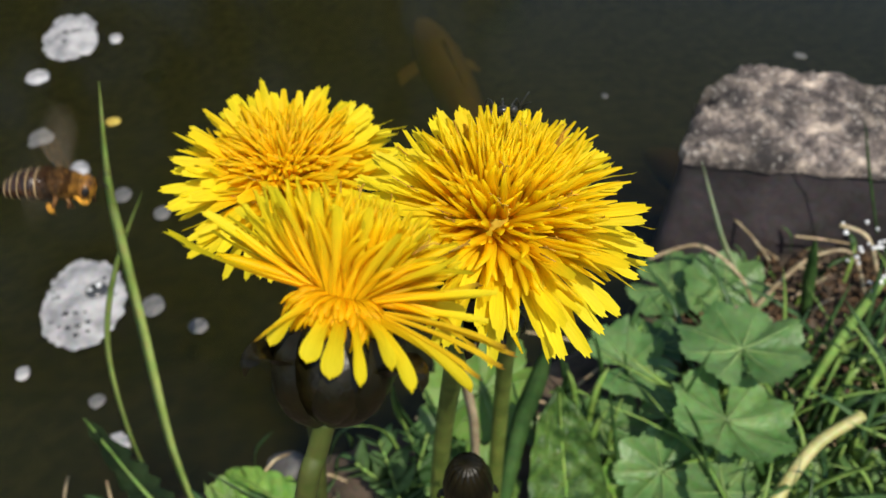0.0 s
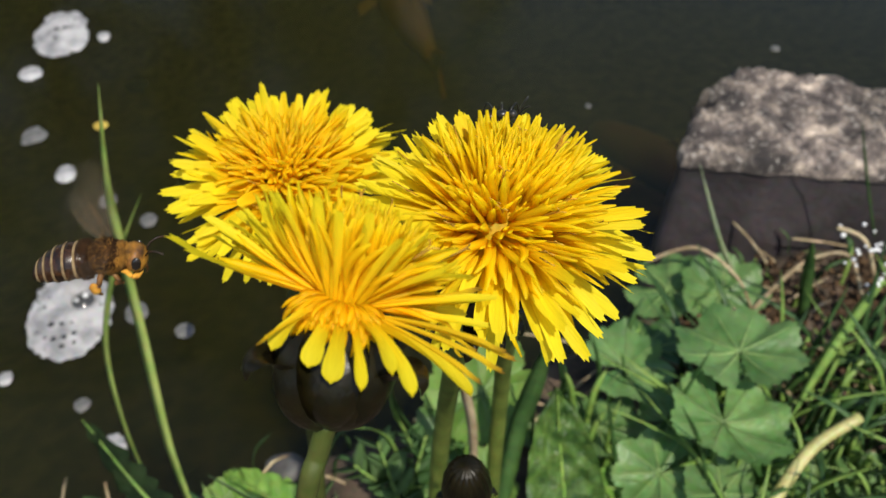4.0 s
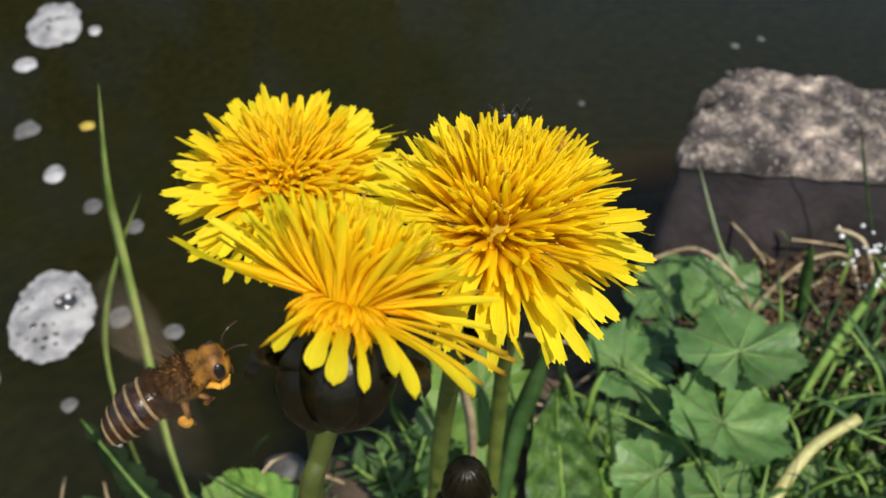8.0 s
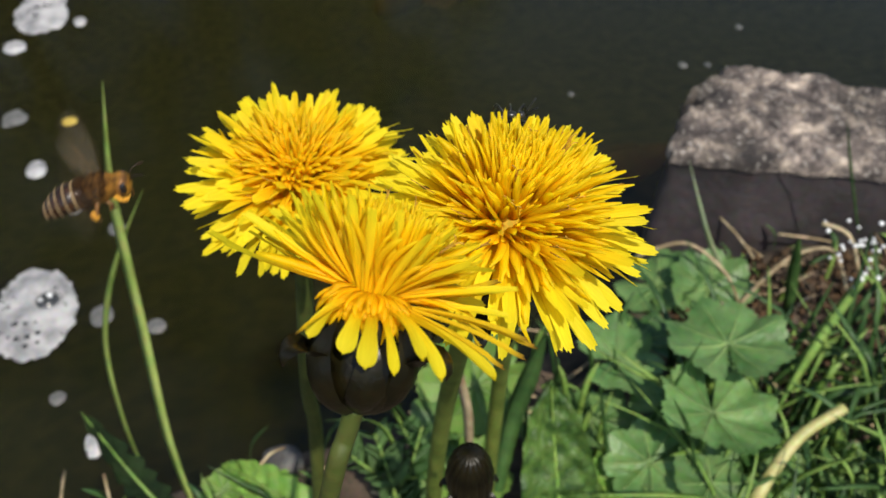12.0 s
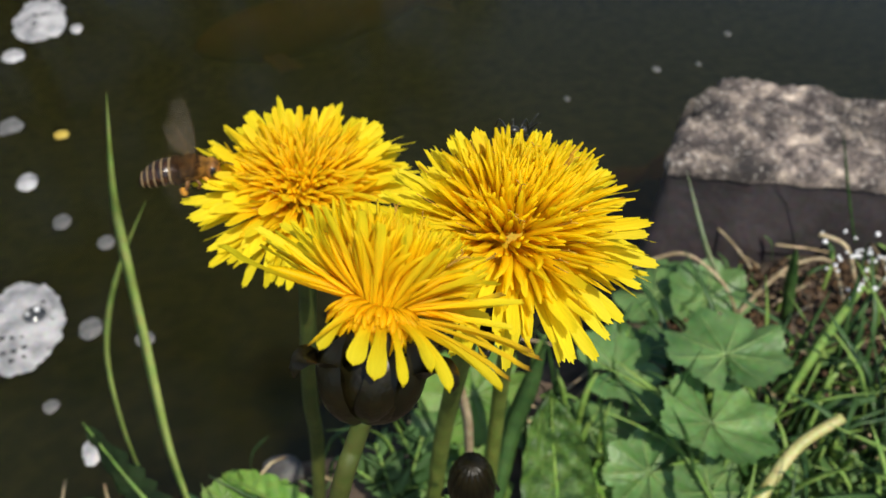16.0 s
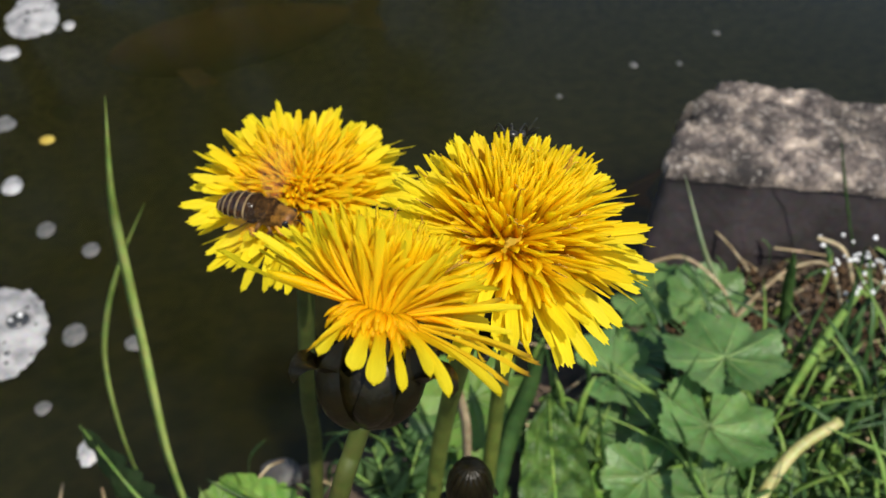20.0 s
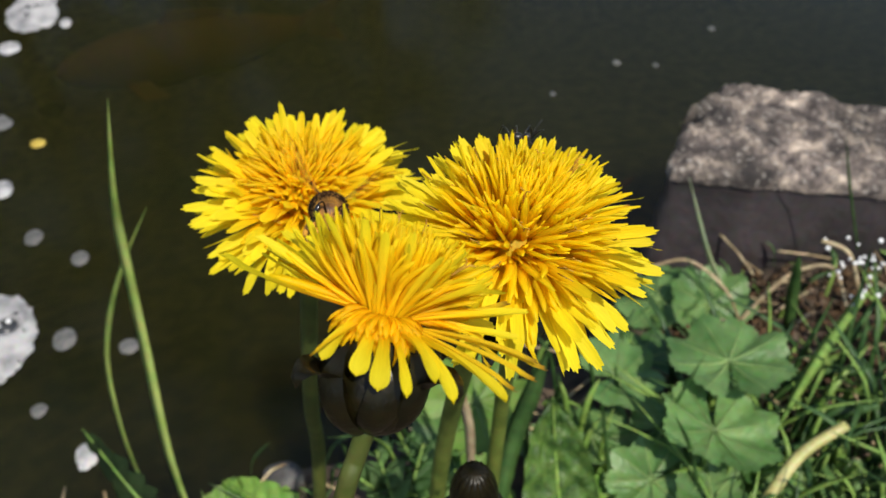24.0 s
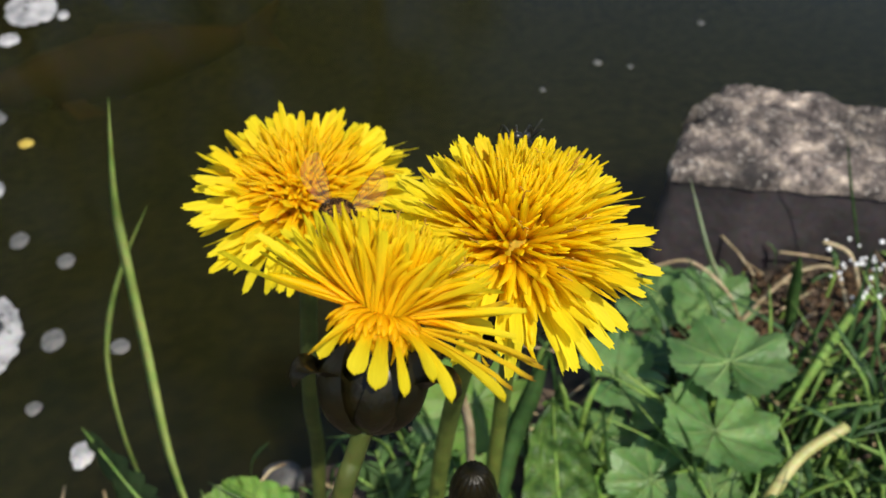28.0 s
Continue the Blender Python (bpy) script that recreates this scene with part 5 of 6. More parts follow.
FOAM_TRACKS = {
    "big": ((0, -0.1919, 0.2994), (3, -0.1946, 0.2941), (8, -0.2044, 0.2918), (12.5, -0.2113, 0.2890), (17, -0.2180, 0.2857), (21, -0.2249, 0.2838), (25, -0.2315, 0.2814), (28, -0.2370, 0.2800)),
    "top": ((0, -0.2817, 0.5656), (3, -0.2873, 0.5699), (8, -0.2977, 0.5842), (12.5, -0.3048, 0.5966), (17, -0.3084, 0.6010), (21, -0.3166, 0.6118), (25, -0.3227, 0.6243), (28, -0.3261, 0.6293)),
    "flake": ((0, -0.2471, 0.5621), (3, -0.2538, 0.5650), (8, -0.2644, 0.5743), (12.5, -0.2711, 0.5810), (17, -0.2764, 0.5877), (21, -0.2840, 0.5965), (25, -0.2915, 0.6050), (28, -0.2962, 0.6134)),
    "oval1": ((0, -0.2888, 0.5108), (3, -0.2930, 0.5152), (8, -0.3009, 0.5271), (12.5, -0.3085, 0.5448), (17, -0.3109, 0.5470), (21, -0.3165, 0.5565), (25, -0.3221, 0.5674), (28, -0.3260, 0.5751)),
    "oval2": ((0, -0.2630, 0.4412), (3, -0.2663, 0.4438), (8, -0.2731, 0.4502), (12.5, -0.2793, 0.4581), (17, -0.2835, 0.4609), (21, -0.2892, 0.4661), (25, -0.2952, 0.4695), (28, -0.3001, 0.4730)),
    "tri": ((0, -0.2277, 0.4084), (3, -0.2326, 0.4066), (8, -0.2404, 0.4053), (12.5, -0.2477, 0.4053), (17, -0.2534, 0.4022), (21, -0.2616, 0.4017), (25, -0.2686, 0.4003), (28, -0.2723, 0.3989)),
    "yel": ((0, -0.2203, 0.4586), (3, -0.2249, 0.4565), (8, -0.2346, 0.4545), (12.5, -0.2418, 0.4546), (17, -0.2472, 0.4500), (21, -0.2549, 0.4482), (25, -0.2626, 0.4473), (28, -0.2687, 0.4463)),
    "a": ((0, -0.1943, 0.3850), (3, -0.1992, 0.3823), (8, -0.2080, 0.3756), (12.5, -0.2145, 0.3706), (17, -0.2213, 0.3654), (21, -0.2282, 0.3610), (25, -0.2358, 0.3570), (28, -0.2414, 0.3543)),
    "b": ((0, -0.1670, 0.3688), (3, -0.1713, 0.3653), (8, -0.1786, 0.3581), (12.5, -0.1849, 0.3523), (17, -0.1909, 0.3483), (21, -0.1975, 0.3441), (25, -0.2040, 0.3399), (28, -0.2097, 0.3378)),
    "c": ((0, -0.1548, 0.2965), (3, -0.1599, 0.2937), (8, -0.1687, 0.2894), (12.5, -0.1758, 0.2866), (17, -0.1818, 0.2842), (21, -0.1886, 0.2822), (25, -0.1944, 0.2811), (28, -0.1988, 0.2801)),
    "d": ((0, -0.1280, 0.2825), (3, -0.1324, 0.2810), (8, -0.1385, 0.2795), (12.5, -0.1457, 0.2797), (17, -0.1515, 0.2773), (21, -0.1554, 0.2769), (25, -0.1598, 0.2766), (28, -0.1631, 0.2761)),
    "low": ((0, -0.1501, 0.2117), (3, -0.1506, 0.2117), (8, -0.1531, 0.2127), (12.5, -0.1571, 0.2098), (17, -0.1583, 0.2114), (21, -0.1598, 0.2122), (25, -0.1620, 0.2119), (28, -0.1638, 0.2120)),
    "low2": ((0, -0.1670, 0.2360), (3, -0.1713, 0.2350), (8, -0.1783, 0.2344), (12.5, -0.1827, 0.2351), (17, -0.1863, 0.2361), (21, -0.1892, 0.2368), (25, -0.1925, 0.2372), (28, -0.1945, 0.2376)),
    "low3": ((0, -0.2083, 0.2524), (3, -0.2134, 0.2506), (8, -0.2201, 0.2489), (17, -0.2294, 0.2469), (28, -0.2436, 0.2455)),
    "r1": ((0, 0.2554, 0.5352), (3, 0.2477, 0.5449), (8, 0.2163, 0.5528), (12.5, 0.1767, 0.5217), (17, 0.1619, 0.5358), (21, 0.1469, 0.5438), (25, 0.1331, 0.5495), (28, 0.1212, 0.5493)),
    "r2": ((0, 0.2585, 0.5344), (3, 0.2477, 0.5449), (8, 0.2381, 0.5623), (12.5, 0.2340, 0.5766), (17, 0.2287, 0.5837), (21, 0.2234, 0.5911), (25, 0.2189, 0.6020), (28, 0.2127, 0.6090)),
    "r3": ((0, 0.1089, 0.4855), (3, 0.1000, 0.4762), (8, 0.0943, 0.4799), (12.5, 0.0946, 0.4874), (17, 0.0935, 0.4960), (28, 0.0766, 0.5127)),
    "r4": ((0, 0.2009, 0.4990), (8, 0.2036, 0.5170), (12.5, 0.1980, 0.5248), (17, 0.1971, 0.5422), (21, 0.1802, 0.5449), (25, 0.1606, 0.5459), (28, 0.1450, 0.5441)),
    "dark": ((0, -0.2087, 0.5173), (3, -0.2154, 0.5094), (8, -0.2253, 0.4973), (12.5, -0.2376, 0.4887), (17, -0.2468, 0.4838), (21, -0.2572, 0.4859), (25, -0.2696, 0.4923), (28, -0.2780, 0.4959)),
}
FOAM_LOOK = {  # half size, seed, label, height, stretch
    "big": (0.0250, 9, "large grey-white foam patch with dark bubbles", 0.10, 0.87), "top": (0.0210, 3, "white foam patch with small bubbles", 0.16, 0.92),
    "flake": (0.0055, 2, "small white foam flake", 0.2, 0.8), "oval1": (0.0072, 12, "small oval white foam fleck", 0.2, 1.1),
    "oval2": (0.0075, 14, "small grey foam fleck", 0.2, 1.1), "tri": (0.0068, 21, "bright white pointed foam fleck", 0.4, 0.9),
    "yel": (0.0038, 5, "small yellow petal fragment afloat", 0.3, 1.2), "a": (0.0054, 6, "small round grey foam fleck", 0.2, 1.0), "b": (0.0049, 7, "small round grey foam fleck", 0.2, 1.0),
    "c": (0.0060, 8, "round grey foam fleck", 0.2, 1.0), "d": (0.0041, 10, "small oval grey foam fleck", 0.2, 1.2), "low": (0.0058, 11, "small white foam fleck", 0.25, 0.9),
    "low2": (0.0032, 13, "tiny grey foam fleck", 0.25, 1.2), "low3": (0.0035, 15, "tiny white foam fleck", 0.25, 1.0), "r1": (0.0030, 16, "tiny white bubble on the water", 0.4, 1.0),
    "r2": (0.0028, 17, "tiny white bubble on the water", 0.4, 1.0), "r3": (0.0022, 18, "tiny grey bubble on the water", 0.4, 1.0), "r4": (0.0022, 19, "tiny grey bubble on the water", 0.4, 1.0),
    "dark": (0.0070, 20, "dark sunken leaf scrap", 0.1, 1.2)}
FOAMS = {}
for key, (size, seed, label, height, stretch) in FOAM_LOOK.items():
    mat = FOAM_YELLOW if key == "yel" else (BUBBLE if key == "dark" else (FOAM_THIN if key in ("a", "b", "c", "d", "oval2", "low2", "r1", "r2", "r3", "r4") else FOAM))
    FOAMS[key] = foam_patch(size, seed, mat, label, "leaf_scrap" if key == "dark" else ("petal_scrap" if key == "yel" else "foam_patch"), height,
                            0.12 if key in "abcdr1r2r3r4" else (0.10 if key == "big" else 0.2), stretch, 1.62 if key == "top" else 1.3)
bubbles(FOAMS["big"], [(0.0068, 0.0045, 0.0014, 0.0062)] + [(x * 0.001, y * 0.001, 0.0018, r * 0.001) for x, y, r in (
    (-9, -8, 2.3), (-4, -9, 2.2), (1, -9, 1.7), (5, -8, 1.4), (-12, -16, 1.3), (-8, -18, 1.9), (-3, -18, 1.8), (2, -17, 1.7),
    (-4, -24, 1.6), (2, -23, 1.2), (-9, 1, 1.0), (-13, 6, 1.1), (-10, 12, 1.0), (12, -4, 1.1), (11, 13, 1.3), (-3, 15, 1.0))])
bubbles(FOAMS["top"], [(-0.003, 0.001, 0.0034, 0.0019), (0.003, 0.002, 0.0034, 0.0018), (-0.004, -0.010, 0.0028, 0.0022), (0.0, -0.018, 0.002, 0.0013)])
pit_rng = random.Random(12)
bubbles(FOAMS["big"], [(pit_rng.uniform(-0.017, 0.017), pit_rng.uniform(-0.024, 0.024), 0.0017, pit_rng.uniform(0.0003, 0.0008)) for _ in range(46)])
bubbles(FOAMS["top"], [(pit_rng.uniform(-0.012, 0.012), pit_rng.uniform(-0.016, 0.016), 0.0030, pit_rng.uniform(0.0003, 0.0007)) for _ in range(14)])
# white beads on the big bubble, painted in place of its highlights
glint = mesh_of("bubble", *ball((1, 1, 0.7), 8, 12), GLINT_WHITE)
for x, y, r in ((0.0042, 0.0030, 0.0011), (0.0088, 0.0052, 0.0015)):
    part("bubble", glint, FOAMS["big"], "white bead as the bubble's painted highlight", Matrix.Translation((x, y, 0.0052)) @ Matrix.Scale(r, 4))


# ---------------------------------------------------------------- carp under the surface
def build_carp(length, label, skin):
    """A stout fish seen from above: tapering body, tail fin, back fin, paired fins. Its nose points along x."""
    fish = thing("carp", (0, 0, 0), label, "fish", "carp in the pond")
    prof = [(0.50, 0.004), (0.47, 0.035), (0.40, 0.066), (0.28, 0.092), (0.12, 0.105), (-0.06, 0.098), (-0.22, 0.072), (-0.34, 0.043), (-0.40, 0.028)]
    verts, faces = [], []
    for x, r in prof:
        verts += [Vector((x, 0.85 * r * math.cos(a), 1.15 * r * math.sin(a))) * length for a in (2 * math.pi * j / 18 for j in range(18))]
    for i in range(len(prof) - 1):
        for j in range(18):
            a, b = i * 18 + j, i * 18 + (j + 1) % 18
            faces.append((a, a + 18, b + 18, b))
    faces += [tuple(range(18)), tuple(len(verts) - 1 - j for j in range(18))]
    part("body", mesh_of("body", verts, faces, skin), fish)

    def fin(name, pts, thick=0.006):
        n = len(pts)
        v = [Vector((x, y + thick, z)) * length for x, y, z in pts] + [Vector((x, y - thick, z)) * length for x, y, z in pts]
        f = [tuple(range(n)), tuple(range(2 * n - 1, n - 1, -1))] + [(i, n + i, n + (i + 1) % n, (i + 1) % n) for i in range(n)]
        part(name, mesh_of(name, v, f, skin, False), fish)

    fin("tail_fin", [(-0.38, 0, 0.03), (-0.56, 0, 0.11), (-0.50, 0, 0), (-0.56, 0, -0.10), (-0.38, 0, -0.03)])
    fin("back_fin", [(0.14, 0, 0.10), (0.08, 0, 0.16), (-0.14, 0, 0.12), (-0.18, 0, 0.08)])
    for sgn in (-1, 1):
        fin("side_fin", [(0.28, 0.07 * sgn, -0.05), (0.24, 0.16 * sgn, -0.07), (0.15, 0.17 * sgn, -0.07), (0.20, 0.08 * sgn, -0.05)])
    return fish


CARP = [(build_carp(0.20, "yellow-brown carp swimming under murky water", KOI), ((0, 0.005, 0.576), (1.5, -0.008, 0.618), (3, -0.025, 0.665), (5.5, -0.049, 0.739), (8, -0.082, 0.848), (12, -0.128, 0.952), (28, -0.346, 1.193))),
        (build_carp(0.17, "small brown carp beneath the murky surface", KOI_BROWN), ((0, 0.202, 0.426), (3, 0.178, 0.451), (5.5, 0.160, 0.470), (8, 0.146, 0.470), (11, 0.127, 0.463), (14, 0.107, 0.454), (18, 0.083, 0.437), (23, 0.051, 0.434), (28, 0.018, 0.424))),
        (build_carp(0.24, "reddish brown carp gliding under murky water", KOI_BROWN), ((0, 0.185, 1.136), (8, 0.072, 0.949), (12, 0.007, 0.789), (15, -0.068, 0.701), (17, -0.122, 0.686), (20, -0.163, 0.668), (25, -0.216, 0.648), (28, -0.256, 0.627)))]


# ---------------------------------------------------------------- honeybee
MM = 0.0011


def revolve(profile, sides=22, squash=0.92):
    """A body of rings along x: (x, radius, height of its axis)."""
    verts, faces = [], []
    for x, r, c in profile:
        verts += [Vector((x, r * math.cos(a), c + squash * r * math.sin(a))) * MM for a in (2 * math.pi * j / sides for j in range(sides))]
    for i in range(len(profile) - 1):
        for j in range(sides):
            a, b = i * sides + j, i * sides + (j + 1) % sides
            faces.append((a, a + sides, b + sides, b))
    faces.append(tuple(range(sides)))
    faces.append(tuple(len(verts) - 1 - j for j in range(sides)))
    return verts, faces


def fur(center, radii, count, length, rng, back=0.4, keep=lambda d: True):
    """Short fine hairs standing out of an ellipsoid, combed backwards."""
    pieces = []
    while len(pieces) < count:
        d = Vector((rng.gauss(0, 1), rng.gauss(0, 1), rng.gauss(0, 1))).normalized()
        if not keep(d):
            continue
        p = Vector((center[i] + radii[i] * d[i] for i in range(3)))
        n = Vector((d[i] / radii[i] for i in range(3))).normalized()
        tip = p + (n + Vector((-back, 0, 0)) + Vector((rng.gauss(0, 0.3), rng.gauss(0, 0.3), rng.gauss(0, 0.3)))).normalized() * length * rng.uniform(0.6, 1.2)
        s = n.orthogonal().normalized() * 0.045
        t = n.cross(s)
        pieces.append(([(p + s) * MM, (p - 0.5 * s + 0.87 * t) * MM, (p - 0.5 * s - 0.87 * t) * MM, tip * MM], [(0, 1, 3), (1, 2, 3), (2, 0, 3)]))
    return join(pieces)


def wing_mesh(name, length, width):
    """A rounded triangular wing along -x and +y from its hinge, with raised veins."""
    verts, faces = [], []
    rows, cols = 20, 6
    for i in range(rows + 1):
        s = i / rows
        wid = width * (0.10 + 0.90 * math.sin(math.pi * min(1, 0.06 + 0.86 * s) ** 1.35) ** 0.75)
        if s > 0.93:
            wid *= max(0.25, 1 - ((s - 0.93) / 0.07) ** 2 * 0.75)
        for j in range(cols + 1):
            v = j / cols
            verts.append(Vector((-wid * v + 0.15 * width * math.sin(math.pi * s), length * s, 0.04 * math.sin(v * 9 + s * 6))) * MM)
    for i in range(rows):
        for j in range(cols):
            k = i * (cols + 1) + j
            faces.append((k, k + cols + 1, k + cols + 2, k + 1))
    return mesh_of(name, verts, faces, WING)


def vein_mesh(length, width):
    lines = [[(0.1 * width, 0, 0.04), (0.15 * width, 0.5 * length, 0.05), (0.05 * width, 0.97 * length, 0.04)],
             [(0, 0.02 * length, 0.05), (-0.25 * width, 0.45 * length, 0.05), (-0.3 * width, 0.85 * length, 0.05)],
             [(0, 0.02 * length, 0.05), (-0.5 * width, 0.4 * length, 0.05), (-0.7 * width, 0.7 * length, 0.05)],
             [(-0.25 * width, 0.45 * length, 0.05), (0.1 * width, 0.6 * length, 0.05), (0.08 * width, 0.75 * length, 0.05)]]
    return join([tube_data([Vector(p) * MM for p in q], lambda s: 0.024 * MM, 4, 8) for q in lines])


def leg_data(sgn, hip, knee, ankle, toe, thick):
    pts = [Vector((p[0], p[1] * sgn, p[2])) * MM for p in (hip, knee, ankle, toe)]
    one = tube_data([pts[0], pts[0].lerp(pts[1], 0.5) + Vector((0, 0, 0.0002)), pts[1]], lambda s: thick * MM * (1.1 - 0.3 * s), 7, 6)
    two = tube_data([pts[1], pts[1].lerp(pts[2], 0.6), pts[2]], lambda s: thick * MM * (0.7 + 0.9 * s - 0.6 * s * s), 7, 6)
    three = tube_data([pts[2], pts[2].lerp(pts[3], 0.5), pts[3]], lambda s: thick * MM * (0.75 - 0.4 * s), 6, 6)
    return join([one, two, three])


def build_bee():
    rng = random.Random(4)
    bee = thing("honeybee", (-0.06, 0.10, 0.25), "brown striped honeybee dusted with orange pollen", "bee")
    # abdomen: six overlapping plates with pale hair bands between them
    edges = [-0.4, -1.7, -2.9, -4.1, -5.2, -6.2, -7.2]
    radius = lambda x: 2.25 * math.sqrt(max(0.02, 1 - ((x + 2.9) / 4.45) ** 2)) * (1 - 0.04 * max(0, -x - 4))
    axis = lambda x: -0.25 - 0.045 * (x + 1.0) ** 2 * (1 if x < -1 else 0)
    for i in range(6):
        a, b = edges[i], edges[i + 1]
        prof = [(a + (b - a) * s, radius(a + (b - a) * s) * (0.96 + 0.05 * s), axis(a + (b - a) * s)) for s in (0, 0.25, 0.5, 0.75, 1.0)]
        if i == 5:
            prof = prof[:-1] + [(-6.9, 0.75, axis(-6.9)), (-7.15, 0.25, axis(-7.15))]
        plate = part("abdomen_plate", mesh_of("abdomen_plate", *revolve(prof), CHITIN), bee, "glossy dark brown plate")
        if i:
            x0 = a + 0.06
            band = [(x0 - 0.29 * s, radius(x0 - 0.29 * s) * 1.012 + 0.05 * math.sin(math.pi * s), axis(x0 - 0.29 * s)) for s in (0, 0.25, 0.5, 0.75, 1)]
            part("hair_band", mesh_of("hair_band", *revolve(band), BAND), plate, "pale ochre band of short hair")
    v, f = ball((2.0, 1.78, 1.75), 12, 18, 0.06, 2.0)
    thorax = part("thorax", mesh_of("thorax", [(p + Vector((1.5, 0, 0.15))) * MM for p in v], f, FUR_DARK), bee, "dark brown thorax")
    bare = lambda d: d.z > -0.35 and -0.7 < d.x < 0.66
    part("thorax_fur", mesh_of("thorax_fur", *fur((1.5, 0, 0.15), (1.95, 1.74, 1.7), 5600, 0.62, rng, keep=lambda d: rng.random() > (0.94 if bare(d) else 0.0)), FUR), thorax, "golden brown fur")
    part("side_fur", mesh_of("side_fur", *fur((1.5, 0, 0.15), (1.95, 1.74, 1.7), 2200, 0.42, rng, keep=bare), FUR_DARK), thorax, "short dark brown fur")
    part("waist_fur", mesh_of("waist_fur", *fur((-0.9, 0, -0.2), (1.2, 2.15, 2.0), 2200, 0.45, rng, back=0.2, keep=lambda d: d.x > -0.35), FUR_DARK), thorax, "dark brown fur at the waist")
    part("collar_fur", mesh_of("collar_fur", *fur((2.8, 0, 0.1), (1.1, 1.6, 1.5), 1600, 0.34, rng, back=0.0, keep=lambda d: d.z < 0.6), FUR), thorax, "golden brown furry collar")
    v, f = ball((1.15, 1.72, 1.55), 12, 18)
    tilt = Matrix.Rotation(radians(18), 3, "Y")
    head_at = Vector((4.35, 0, -0.30))
    head = part("head", mesh_of("head", [(tilt @ p + head_at) * MM for p in v], f, LEG), bee, "pollen-dusted brown head")
    part("face_fur", mesh_of("face_fur", *fur(head_at, (1.15, 1.62, 1.5), 1700, 0.32, rng, back=0.2, keep=lambda d: abs(d.y) < 0.78 and d.z < 0.45), POLLEN), head, "orange pollen-dusted face hair")
    part("head_fur", mesh_of("head_fur", *fur(head_at, (1.15, 1.62, 1.5), 1100, 0.26, rng, back=0.2, keep=lambda d: abs(d.y) < 0.78 and d.z >= 0.42), FUR), head, "golden brown fur on the crown")
    for sgn in (-1, 1):
        v, f = ball((0.55, 0.40, 0.98), 10, 14)
        part("eye", mesh_of("eye", [(tilt @ p + head_at + Vector((0.25, 1.42 * sgn, 0.15))) * MM for p in v], f, EYE), head, "large glossy black eye")
        pts = [Vector((5.6, 0.45 * sgn, 0.1)), Vector((6.1, 0.8 * sgn, 0.9)), Vector((6.9, 1.1 * sgn, 1.3)), Vector((7.9, 1.5 * sgn, 1.1))]
        part("antenna", tube("antenna", [p * MM for p in pts], 0.11 * MM, CHITIN, 6, 12), head, "dark elbowed antenna")
        part("leg", mesh_of("leg", *leg_data(sgn, (2.9, 1.0, -1.3), (3.8, 1.5, -2.0), (4.4, 1.0, -2.4), (4.9, 0.6, -2.1), 0.34), POLLEN), bee, "folded pollen-dusted front leg")
        part("leg", mesh_of("leg", *leg_data(sgn, (1.7, 1.2, -1.5), (2.5, 1.8, -2.3), (1.9, 1.5, -2.9), (2.7, 1.2, -3.2), 0.30), LEG), bee, "brown middle leg")
        hind = part("leg", mesh_of("leg", *leg_data(sgn, (0.6, 1.2, -1.5), (0.2, 2.0, -2.5), (-0.7, 1.9, -3.5), (0.1, 1.7, -4.4), 0.36), LEG), bee, "brown hind leg")
        v, f = ball((0.62, 0.42, 0.85), 8, 10, 0.25, 1.6)
        part("pollen_load", mesh_of("pollen_load", [(p + Vector((-0.35, 2.05 * sgn, -3.0))) * MM for p in v], f, POLLEN), hind, "orange pollen load")
    v, f = tube_data([Vector((5.2, 0, -1.6)) * MM, Vector((5.3, 0, -2.2)) * MM, Vector((5.0, 0, -3.0)) * MM], lambda s: 0.22 * MM * (1 - 0.6 * s), 6, 6)
    part("tongue", mesh_of("tongue", v, f, LEG), head, "brown tongue")
    wings = {}
    for kind, length, width, x in (("forewing", 9.2, 3.1, 2.1), ("hindwing", 6.4, 2.3, 1.1)):
        data, veins = wing_mesh(kind, length, width), mesh_of("venation", *vein_mesh(length, width), LEG)
        for sgn in (-1, 1):
            w = part(kind, data, bee, "clear brownish veined wing")
            tagged(part("venation", veins, w, "dark wing veins"), kind="stuff")
            wings[kind, sgn] = w
            w["hinge"] = (x * MM, 1.3 * sgn * MM, 1.55 * MM)
    return bee, wings


BEE, WINGS = build_bee()


# ---------------------------------------------------------------- small black insect on the flower
def build_fly():
    fly = thing("small_insect", (0.0083, 0.0951, 0.2703), "small black insect with reddish abdomen on a dandelion", "insect")
    for name, r, at in (("abdomen", (0.0011, 0.0007, 0.0013), (-0.0015, 0, -0.0009)), ("thorax", (0.0010, 0.0007, 0.0007), (0, 0, 0.0002)), ("head", (0.0006, 0.0006, 0.0006), (0.0014, 0, 0.0003))):
        v, f = ball(r, 8, 12)
        part(name, mesh_of(name, [p + Vector(at) for p in v], f, RED_BROWN if name == "abdomen" else BLACK), fly)
    for sgn in (-1, 1):
        part("antenna", tube("antenna", [Vector((0.0022, 0.0003 * sgn, 0.0006)), Vector((0.003, 0.0008 * sgn, 0.0019)), Vector((0.0035, 0.0012 * sgn, 0.0024))], 0.00012, BLACK, 5, 6), fly)
        for x in (-0.001, 0.0, 0.001):
            part("leg", tube("leg", [Vector((x, 0.0008 * sgn, 0)), Vector((x * 2, 0.0022 * sgn, 0.0006)), Vector((x * 2.6, 0.0030 * sgn, -0.0022))], 0.00014, BLACK, 5, 6), fly)


build_fly()


